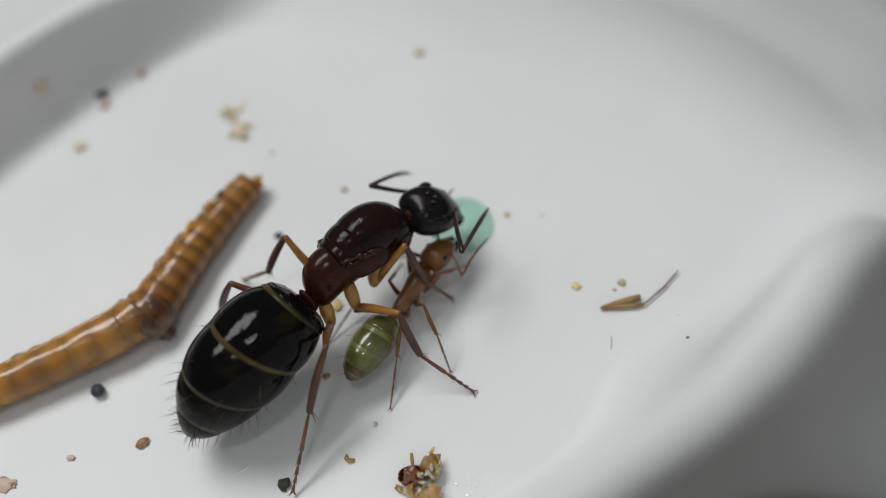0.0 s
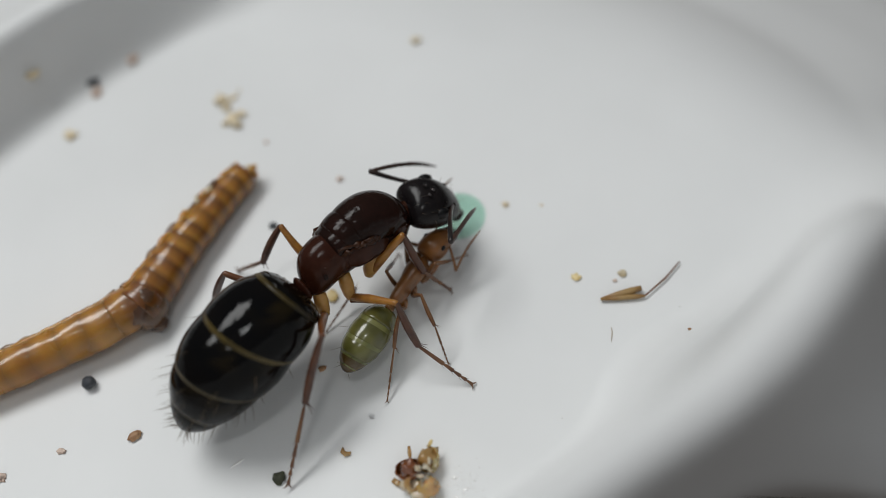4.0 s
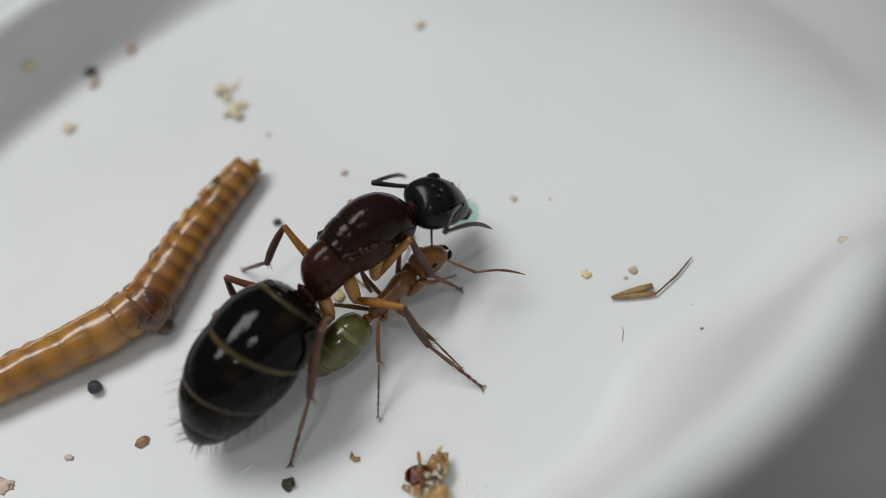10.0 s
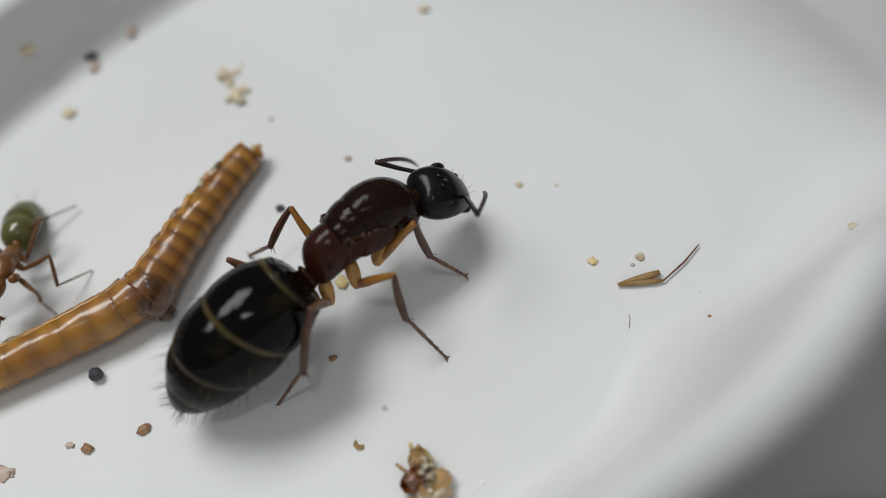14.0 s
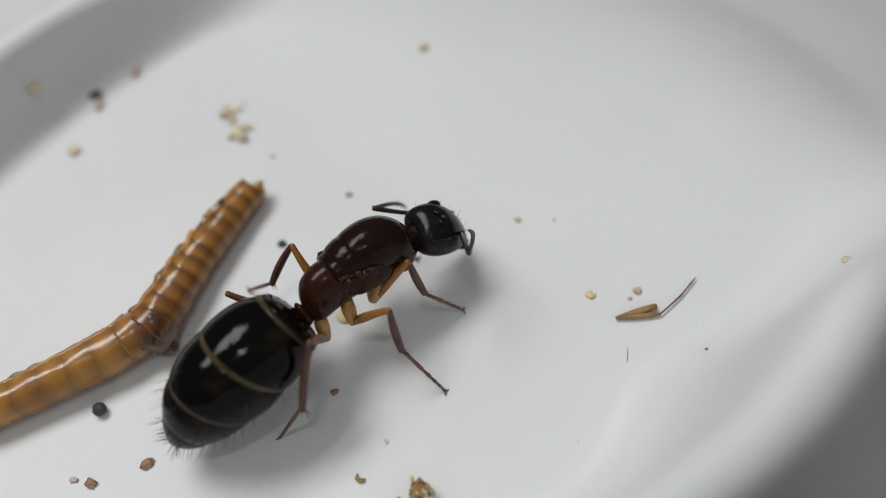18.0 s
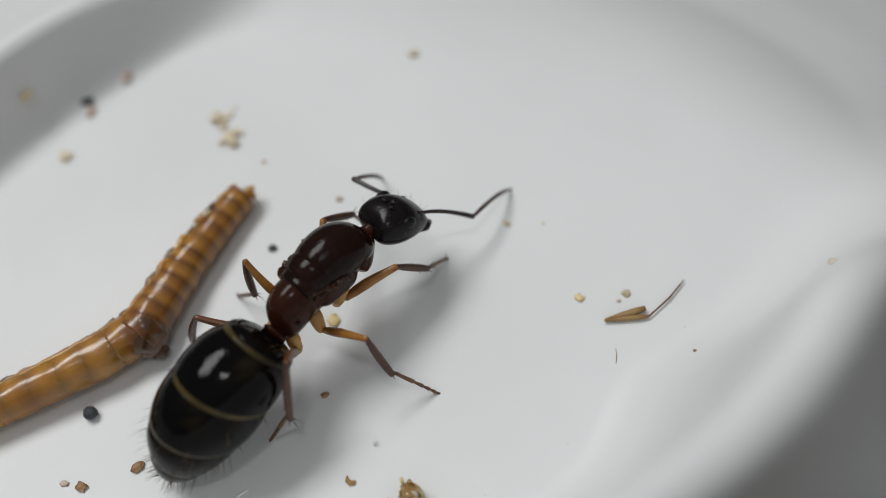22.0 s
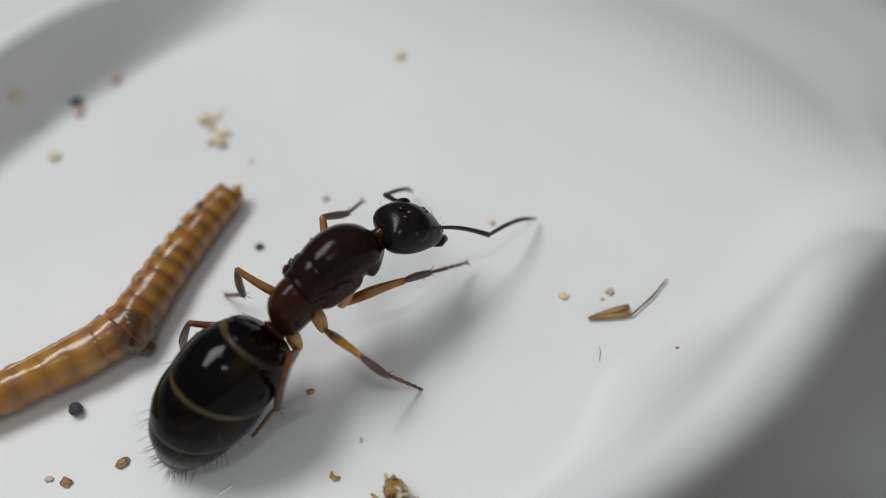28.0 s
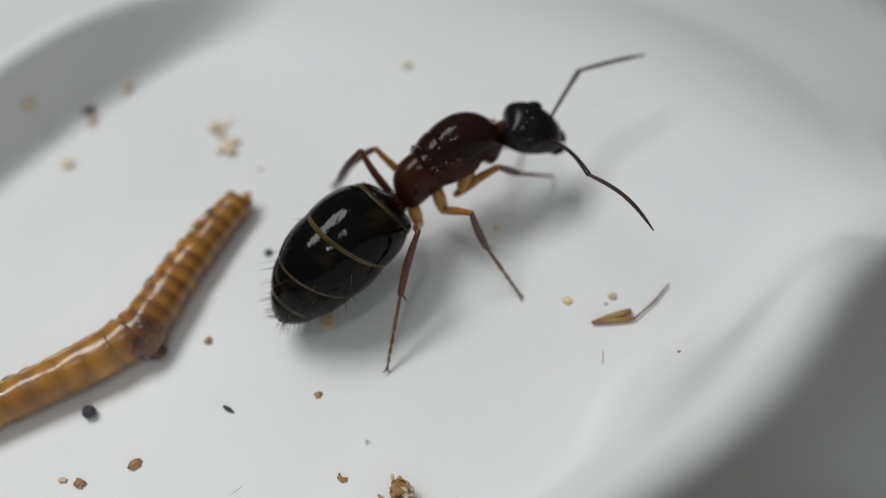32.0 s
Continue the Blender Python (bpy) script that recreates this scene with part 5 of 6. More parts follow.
    l1 = [
        (0, (-3.21, -0.61, 2.80), (-3.01, -0.63, 1.11), (-1.20, -0.80, 0.06)),
        (3, (-3.21, -0.61, 2.80), (-3.01, -0.63, 1.11), (-1.20, -0.80, 0.06)),
        (13, (-3.35, -0.42, 2.42), (-3.20, -0.44, 0.73), (-1.25, -0.75, 0.06)),
        (18, (-3.62, -0.53, 2.11), (-3.14, -0.06, 0.55), (-1.21, -0.73, 0.06)),
        (20, (-3.26, -0.79, 2.27), (-3.10, -0.79, 0.59), (-1.07, -0.65, 0.06)),
        (21, (-3.80, -0.75, 2.73), (-3.25, -0.17, 1.23), (-2.06, 1.09, 0.06)),
        (22, (-3.97, -0.69, 3.38), (-3.12, 0.22, 2.23), (-2.92, 0.90, 0.27)),
        (23, (-4.01, -0.76, 3.49), (-2.77, 0.12, 2.70), (-2.57, 1.76, 1.40)),
        (24, (-4.46, -0.97, 3.22), (-2.83, -0.07, 3.31), (-2.77, 0.60, 1.32)),
        (25, (-3.82, -0.81, 3.68), (-2.63, 0.29, 3.13), (-2.43, 1.12, 1.21)),
        (28, (-3.35, -1.03, 3.91), (-2.72, -0.09, 2.63), (-2.42, 1.42, 1.21)),
        (29, (-3.60, -1.13, 4.19), (-4.32, -0.62, 2.74), (-4.60, -0.74, 0.67)),
        (30, (-2.96, -0.72, 4.21), (-3.50, -0.59, 2.60), (-4.15, 0.08, 0.73)),
        (31, (-1.66, -0.53, 3.07), (-1.71, -0.57, 1.37), (-0.57, 0.60, 0.06)),
        (31.4, (-1.97, 1.45, 3.23), (-1.22, 2.12, 1.77), (-0.22, 3.01, 0.08)),
        (31.7, (-1.60, 3.11, 2.10), (-1.26, 2.53, 0.54), (0.23, 3.92, 0.06)),
        (31.9, (2.08, 3.89, 3.03), (2.09, 3.81, 1.35), (3.34, 4.85, 0.06)),
        (32, (2.58, 4.00, 3.16), (2.55, 3.99, 1.46), (3.76, 4.98, 0.06)),
    ]
    l2 = [
        (0, (-5.45, -1.98, 3.29), (-6.33, -2.60, 1.85), (-7.86, -1.95, 0.05)),
        (3, (-5.45, -1.98, 3.29), (-6.33, -2.60, 1.85), (-7.86, -1.95, 0.05)),
        (8, (-5.44, -1.89, 3.20), (-6.33, -2.64, 1.84), (-7.85, -1.98, 0.05)),
        (12, (-5.52, -1.85, 3.28), (-6.36, -2.52, 1.89), (-7.83, -1.97, 0.04)),
        (13, (-5.36, -1.70, 3.26), (-6.29, -2.51, 2.00), (-7.65, -1.95, 0.04)),
        (18, (-5.42, -1.75, 3.21), (-6.34, -2.58, 1.91), (-7.80, -1.92, 0.05)),
        (20, (-5.35, -1.94, 3.11), (-6.33, -2.82, 1.86), (-7.80, -2.02, 0.05)),
        (21, (-5.94, -2.14, 3.35), (-6.53, -2.90, 1.86), (-7.84, -1.92, 0.04)),
        (22, (-6.58, -2.49, 3.69), (-6.60, -2.91, 1.95), (-7.83, -1.98, 0.05)),
        (23, (-6.56, -2.75, 3.75), (-6.60, -2.96, 1.96), (-7.80, -1.98, 0.05)),
        (24, (-6.59, -2.88, 3.66), (-6.68, -3.14, 1.85), (-7.84, -1.91, 0.05)),
        (25, (-6.52, -2.94, 3.72), (-6.63, -3.09, 1.90), (-7.81, -1.96, 0.05)),
        (28, (-6.28, -3.02, 3.72), (-6.51, -3.05, 1.90), (-7.81, -2.04, 0.05)),
        (29, (-6.08, -3.13, 3.68), (-6.47, -3.02, 1.89), (-7.79, -1.99, 0.06)),
        (30, (-6.14, -3.14, 3.69), (-6.57, -3.14, 1.91), (-7.80, -2.06, 0.05)),
        (31, (-5.55, -2.39, 3.31), (-6.50, -2.77, 1.91), (-7.76, -1.96, 0.03)),
        (31.4, (-5.44, -0.97, 3.26), (-6.33, -1.65, 1.89), (-7.87, -1.27, 0.04)),
        (31.7, (-3.24, 0.42, 3.82), (-3.91, 0.88, 2.12), (-5.16, 1.70, 0.07)),
        (31.9, (-2.12, 2.36, 3.50), (-3.19, 2.64, 2.16), (-4.21, 3.06, 0.03)),
        (32, (-1.97, 2.62, 3.46), (-3.09, 2.88, 2.16), (-4.08, 3.25, 0.03)),
    ]
    l3 = [
        (0, (-7.37, -3.69, 2.88), (-8.34, -3.65, 0.56), (-5.56, -4.45, 0.06)),
        (3, (-7.37, -3.69, 2.88), (-8.34, -3.65, 0.56), (-5.56, -4.45, 0.06)),
        (8, (-7.40, -3.70, 2.84), (-8.37, -3.71, 0.53), (-5.48, -4.02, 0.06)),
        (12, (-7.58, -3.64, 2.87), (-5.92, -4.91, 1.51), (-7.88, -3.20, 0.06)),
        (13, (-7.48, -3.56, 2.90), (-5.49, -4.29, 1.57), (-7.89, -3.34, 0.06)),
        (18, (-7.65, -3.51, 2.96), (-5.56, -3.65, 1.59), (-8.12, -3.47, 0.06)),
        (20, (-7.45, -3.83, 2.92), (-8.51, -3.42, 0.67), (-6.28, -5.26, 0.06)),
        (21, (-7.94, -3.83, 2.85), (-8.85, -3.63, 0.52), (-6.80, -5.70, 0.06)),
        (22, (-8.44, -4.14, 2.61), (-9.28, -3.94, 0.24), (-7.35, -6.16, 0.06)),
        (23, (-8.37, -4.46, 2.79), (-9.19, -4.16, 0.43), (-6.71, -5.70, 0.06)),
        (24, (-8.10, -4.90, 3.12), (-8.89, -4.83, 0.74), (-6.05, -5.19, 0.06)),
        (25, (-7.98, -5.09, 3.35), (-8.86, -5.02, 1.02), (-6.46, -3.62, 0.06)),
        (28, (-7.82, -4.94, 3.42), (-8.75, -4.77, 1.11), (-6.29, -3.53, 0.06)),
        (29, (-7.66, -5.09, 3.50), (-8.61, -4.92, 1.21), (-6.38, -3.37, 0.06)),
        (30, (-7.74, -5.06, 3.40), (-8.69, -4.92, 1.12), (-6.78, -2.93, 0.06)),
        (31, (-7.36, -3.89, 2.75), (-8.46, -3.52, 0.53), (-5.65, -2.74, 0.06)),
        (31.4, (-6.82, -2.59, 2.76), (-7.92, -2.56, 0.52), (-5.33, -1.22, 0.06)),
        (31.7, (-5.49, -0.80, 2.83), (-6.46, -0.76, 0.51), (-4.50, -2.92, 0.06)),
        (31.9, (-2.74, 1.55, 4.19), (-3.81, 1.77, 2.16), (-4.36, 2.53, 0.01)),
        (32, (-2.36, 1.87, 4.37), (-3.45, 2.12, 2.39), (-4.34, 3.27, -0.00)),
    ]
    leans = [(0, -25), (20.5, -25), (22, -12), (30, -10), (31, -25), (32, -25)]
    rolls = [(0, 5), (21, 5), (22, -6), (23, -8), (24, 20), (25, 20), (28, -4), (30, -2), (31, 6), (32, 8)]
    move_ant(QUEEN, body, {'AR': ar, 'AL': al}, {'R1': r1, 'R2': r2, 'R3': r3, 'L1': l1, 'L2': l2, 'L3': l3}, Q_AT, {'AR': (1.69, -0.45, 0.57), 'AL': (1.69, 0.45, 0.57)}, rolls, leans)
    body = [
        (0, (-0.35, -2.19, 1.34), (-1.44, -4.04, 1.22), (-3.05, -6.68, 1.07), (0.52, -1.17, 1.51)),
        (9, (-0.35, -2.19, 1.34), (-1.44, -4.04, 1.22), (-3.05, -6.68, 1.07), (0.52, -1.17, 1.51)),
        (9.5, (-0.95, -2.33, 1.28), (-2.05, -4.15, 1.64), (-4.01, -6.42, 0.87), (-0.01, -1.37, 1.17)),
        (10, (-0.96, -2.84, 1.46), (-2.42, -4.42, 1.32), (-4.56, -6.63, 1.00), (0.08, -1.98, 1.45)),
        (10.6, (-1.63, -3.50, 1.60), (-2.97, -5.04, 0.92), (-4.36, -7.78, 1.37), (-0.91, -2.47, 1.11)),
        (11, (-2.54, -4.18, 1.67), (-3.36, -6.15, 1.48), (-4.94, -8.79, 1.02), (-1.94, -3.05, 1.24)),
        (11.4, (-2.42, -4.49, 1.53), (-3.18, -6.50, 1.56), (-4.95, -9.00, 1.07), (-1.83, -3.37, 1.06)),
        (11.5, (-1.44, -5.06, 1.57), (-2.81, -6.70, 1.36), (-4.94, -8.93, 1.06), (-0.68, -3.96, 1.36)),
        (11.7, (-1.11, -7.24, 2.23), (-3.15, -7.27, 1.52), (-5.84, -7.58, 0.03), (-0.34, -7.24, 1.12)),
        (11.9, (-1.01, -9.39, 2.18), (-2.64, -8.52, 1.08), (-5.39, -7.36, 0.24), (-0.45, -10.48, 1.60)),
        (12, (-0.70, -10.97, 2.34), (-1.69, -9.51, 1.11), (-4.15, -7.91, 0.09), (-0.18, -11.84, 1.44)),
        (12.1, (-1.16, -12.48, 2.60), (-1.80, -10.99, 1.20), (-3.52, -8.90, -0.31), (-0.94, -13.20, 1.48)),
        (12.3, (-2.08, -15.07, 2.68), (-2.03, -13.55, 1.16), (-2.57, -11.01, -0.53), (-2.52, -15.80, 1.64)),
        (12.6, (-10.80, -14.74, 0.18), (-8.98, -15.40, 1.12), (-6.20, -15.88, 2.39), (-11.50, -14.43, 1.29)),
        (12.9, (-18.84, -8.82, 0.83), (-17.70, -10.60, 1.22), (-15.83, -12.96, 1.97), (-19.34, -7.57, 0.92)),
        (13.2, (-16.93, 0.11, 1.53), (-17.15, -2.00, 1.88), (-19.35, -3.38, 0.18), (-16.36, 1.33, 1.48)),
        (13.3, (-14.92, 0.36, 1.32), (-15.95, -1.43, 1.95), (-18.68, -2.15, 0.67), (-13.76, 1.03, 1.18)),
        (13.4, (-13.32, 1.69, 1.48), (-14.68, 0.04, 1.68), (-17.26, -1.38, 0.70), (-12.11, 2.24, 1.25)),
        (13.5, (-12.55, 1.61, 1.74), (-14.04, 0.06, 1.71), (-16.60, -1.21, 0.51), (-11.30, 1.97, 1.38)),
        (13.6, (-12.50, -0.94, 2.14), (-14.41, -0.50, 1.26), (-17.30, -1.08, 0.32), (-11.66, -0.34, 1.28)),
        (13.7, (-12.31, -1.94, 1.99), (-14.08, -0.93, 1.32), (-17.04, -0.35, 0.61), (-11.44, -2.45, 1.10)),
        (13.8, (-13.32, -2.31, 1.96), (-14.80, -0.96, 1.16), (-17.19, 0.85, 0.36), (-12.52, -3.29, 1.50)),
        (13.9, (-15.36, -3.26, 2.46), (-15.97, -1.61, 1.23), (-16.88, 1.03, -0.12), (-16.15, -3.72, 1.46)),
        (14.1, (-16.27, -4.60, 2.37), (-16.47, -2.80, 1.20), (-16.88, -0.03, -0.11), (-17.12, -5.23, 1.55)),
        (14.3, (-19.67, -4.94, 1.36), (-17.86, -4.59, 2.47), (-17.51, -2.51, 0.20), (-20.86, -5.45, 0.98)),
        (14.8, (-26.03, -4.57, 0.66), (-24.04, -4.93, 1.38), (-21.08, -5.35, 2.21), (-27.38, -4.60, 0.73)),
        (32, (-26.03, -4.57, 0.66), (-24.04, -4.93, 1.38), (-21.08, -5.35, 2.21), (-27.38, -4.60, 0.73)),
    ]
    ar = [
        (0, (0.98, -2.68, 1.52), (1.99, -1.28, 1.99)),
        (1, (0.87, -2.57, 1.03), (1.79, -1.13, 1.47)),
        (3, (0.89, -2.55, 1.03), (1.96, -1.23, 1.57)),
        (4, (0.78, -2.58, 1.01), (1.70, -1.18, 1.61)),
        (7, (1.08, -2.30, 0.90), (1.73, -0.79, 1.62)),
        (8, (1.53, -1.85, 1.14), (1.84, -0.23, 1.83)),
        (9, (1.69, -1.21, 1.72), (2.02, 0.52, 1.77)),
        (9.3, (1.56, -1.70, 1.46), (3.40, -2.06, 1.22)),
        (9.5, (1.39, -1.82, 1.33), (3.24, -2.30, 1.05)),
        (10, (1.26, -2.88, 1.38), (3.19, -2.95, 1.28)),
        (10.6, (0.47, -3.19, 1.22), (2.33, -2.42, 1.53)),
        (11, (-0.68, -2.96, 1.50), (-0.30, -1.25, 1.72)),
        (11.4, (-0.58, -3.42, 1.49), (0.47, -2.55, 0.41)),
        (11.5, (0.31, -3.72, 1.33), (1.80, -4.56, 0.86)),
        (11.7, (0.85, -7.67, 1.32), (2.24, -6.58, 1.43)),
        (11.9, (-2.36, -10.64, 2.11), (-3.80, -11.68, 1.89)),
        (12, (-0.80, -12.99, 1.66), (-0.86, -13.94, 0.20)),
        (12.1, (-1.77, -14.26, 1.65), (-2.37, -14.73, 0.09)),
        (12.3, (-3.84, -15.82, 1.74), (-4.57, -15.95, 0.16)),
        (12.6, (-10.71, -13.52, 1.90), (-12.01, -12.41, 2.27)),
        (12.9, (-18.42, -6.84, 1.52), (-18.54, -5.21, 0.92)),
        (13.2, (-15.15, 1.22, 1.96), (-14.09, 2.37, 1.18)),
        (13.3, (-12.82, 0.28, 1.69), (-11.31, 0.59, 0.87)),
        (13.4, (-11.21, 1.40, 1.72), (-9.72, 1.54, 0.83)),
        (13.5, (-10.02, 1.93, 1.28), (-8.28, 1.90, 0.69)),
        (13.6, (-10.46, -0.88, 1.54), (-9.47, -0.83, 0.11)),
        (13.7, (-11.48, -3.78, 1.44), (-10.97, -4.76, 0.09)),
        (13.8, (-13.05, -4.43, 1.85), (-12.64, -5.72, 0.75)),
        (13.9, (-17.31, -3.09, 1.64), (-18.11, -2.89, 0.10)),
        (14.1, (-18.31, -4.72, 1.77), (-19.34, -4.81, 0.36)),
        (14.3, (-21.78, -4.62, 1.46), (-23.20, -4.68, 0.45)),
        (14.8, (-27.74, -3.49, 1.35), (-29.31, -3.02, 0.76)),
        (32, (-27.74, -3.49, 1.35), (-29.31, -3.02, 0.76)),
    ]
    al = [
        (0, (-0.14, -0.18, 2.04), (0.54, 1.31, 1.44)),
        (1, (-0.14, -0.18, 2.04), (0.54, 1.31, 1.44)),
        (3, (-0.14, -0.18, 2.04), (0.54, 1.31, 1.44)),
        (4, (-0.14, -0.18, 2.04), (0.54, 1.31, 1.44)),
        (7, (-0.14, -0.18, 2.04), (0.54, 1.31, 1.44)),
        (8, (-0.14, -0.18, 2.04), (0.54, 1.31, 1.44)),
        (9, (-0.14, -0.18, 2.04), (0.54, 1.31, 1.44)),
        (9.3, (-0.36, -0.23, 1.83), (0.31, 1.21, 1.11)),
        (9.5, (-0.53, -0.27, 1.68), (0.15, 1.12, 0.88)),
        (10, (-0.34, -0.85, 1.95), (0.52, 0.47, 1.21)),
        (10.6, (-1.52, -1.37, 1.53), (-1.23, -0.05, 0.42)),
        (11, (-2.69, -2.05, 1.66), (-2.53, -0.67, 0.60)),
        (11.4, (-2.57, -2.36, 1.49), (-2.42, -1.00, 0.41)),
        (11.5, (-1.35, -2.94, 1.82), (-0.95, -1.49, 0.93)),
        (11.7, (0.56, -6.27, 1.40), (0.69, -5.13, 0.09)),
        (11.9, (0.60, -9.13, 2.19), (2.27, -9.96, 1.81)),
        (12, (1.13, -11.82, 1.66), (2.00, -12.21, 0.20)),
        (12.1, (0.34, -13.62, 1.65), (1.11, -13.66, 0.09)),
        (12.3, (-1.92, -16.97, 1.74), (-1.69, -17.68, 0.16)),
        (12.6, (-11.64, -15.62, 1.90), (-13.33, -15.42, 2.27)),
        (12.9, (-20.50, -7.67, 1.52), (-21.54, -6.40, 0.92)),
        (13.2, (-17.22, 2.19, 1.96), (-17.02, 3.74, 1.18)),
        (13.3, (-13.96, 2.23, 1.69), (-12.94, 3.39, 0.87)),
        (13.4, (-12.15, 3.46, 1.72), (-11.06, 4.49, 0.83)),
        (13.5, (-10.85, 3.17, 2.04), (-9.23, 4.15, 2.05)),
        (13.6, (-11.78, 0.96, 1.54), (-11.41, 1.89, 0.11)),
        (13.7, (-10.30, -1.78, 1.44), (-9.19, -1.76, 0.09)),
        (13.8, (-11.30, -3.00, 1.85), (-10.11, -3.65, 0.75)),
        (13.9, (-16.19, -5.04, 1.64), (-16.42, -5.83, 0.10)),
        (14.1, (-16.97, -6.52, 1.77), (-17.36, -7.48, 0.36)),
        (14.3, (-20.89, -6.69, 1.46), (-21.91, -7.68, 0.45)),
        (14.8, (-27.70, -5.72, 1.35), (-29.25, -6.25, 0.76)),
        (32, (-27.70, -5.72, 1.35), (-29.25, -6.25, 0.76)),
    ]
    r1 = [
        (0, (0.08, -2.76, 1.87), (0.60, -2.17, 1.07), (1.16, -1.32, 0.07)),
        (9, (0.08, -2.76, 1.87), (0.60, -2.17, 1.07), (1.16, -1.32, 0.07)),
        (9.5, (-0.72, -3.42, 2.02), (-0.20, -2.91, 1.13), (0.37, -2.13, 0.07)),
        (10, (-0.67, -3.58, 2.00), (-0.16, -3.09, 1.11), (0.42, -2.31, 0.07)),
        (10.6, (-0.79, -3.88, 1.71), (-0.55, -4.44, 0.86), (0.20, -3.68, 0.04)),
        (11, (-1.94, -4.94, 2.12), (-1.43, -4.62, 1.13), (-0.53, -4.08, 0.08)),
        (11.4, (-1.52, -4.67, 1.74), (-1.38, -5.03, 0.77), (-0.68, -4.13, 0.04)),
        (11.5, (-1.14, -5.74, 1.68), (-0.60, -5.75, 0.86), (-0.06, -5.75, 0.04)),
        (11.7, (-0.58, -8.16, 1.82), (-0.24, -7.85, 0.87), (0.37, -8.72, 0.04)),
        (11.9, (-1.62, -10.18, 2.40), (-1.43, -10.54, 1.40), (-1.14, -10.52, 0.05)),
        (12, (-1.04, -12.08, 1.81), (-1.55, -12.48, 0.99), (-0.97, -13.25, 0.04)),
        (12.1, (-2.02, -13.51, 1.85), (-1.51, -13.20, 0.99), (-2.19, -13.88, 0.04)),
        (12.3, (-3.00, -15.95, 1.86), (-2.82, -16.44, 0.95), (-3.64, -17.01, 0.04)),
        (12.6, (-10.15, -14.35, 1.24), (-9.71, -13.77, 0.48), (-10.81, -13.13, 0.04)),
        (12.9, (-18.23, -8.53, 1.48), (-17.82, -7.81, 0.84), (-18.32, -6.84, 0.04)),
        (13.2, (-15.86, -0.02, 1.80), (-16.13, -0.44, 0.88), (-15.40, 0.33, 0.04)),
        (13.3, (-14.15, 0.10, 1.71), (-13.68, 0.03, 0.77), (-12.91, 0.86, 0.04)),
        (13.4, (-12.53, 0.98, 1.78), (-12.68, 0.35, 0.96), (-11.93, 1.00, 0.04)),
        (13.5, (-11.87, 0.45, 1.94), (-11.14, 0.35, 1.19), (-10.55, 0.74, 0.04)),
        (13.6, (-12.49, -2.17, 1.83), (-12.98, -1.82, 0.98), (-12.32, -2.53, 0.04)),
        (13.7, (-12.34, -2.95, 1.78), (-12.64, -3.29, 0.83), (-11.78, -3.97, 0.04)),
        (13.8, (-13.93, -3.31, 1.82), (-13.40, -2.97, 0.98), (-13.96, -3.75, 0.04)),
        (13.9, (-15.96, -4.28, 1.83), (-15.52, -4.71, 0.98), (-16.18, -5.41, 0.04)),
        (14.1, (-17.42, -5.18, 1.84), (-16.99, -4.77, 0.98), (-17.68, -5.46, 0.04)),
        (14.3, (-20.04, -4.20, 1.75), (-20.69, -4.27, 0.93), (-21.58, -3.79, 0.04)),
        (14.8, (-25.58, -3.91, 1.53), (-25.22, -3.73, 0.56), (-26.24, -3.01, 0.04)),
        (32, (-25.80, -3.96, 1.45), (-26.41, -3.75, 0.62), (-27.22, -2.84, 0.04)),
    ]
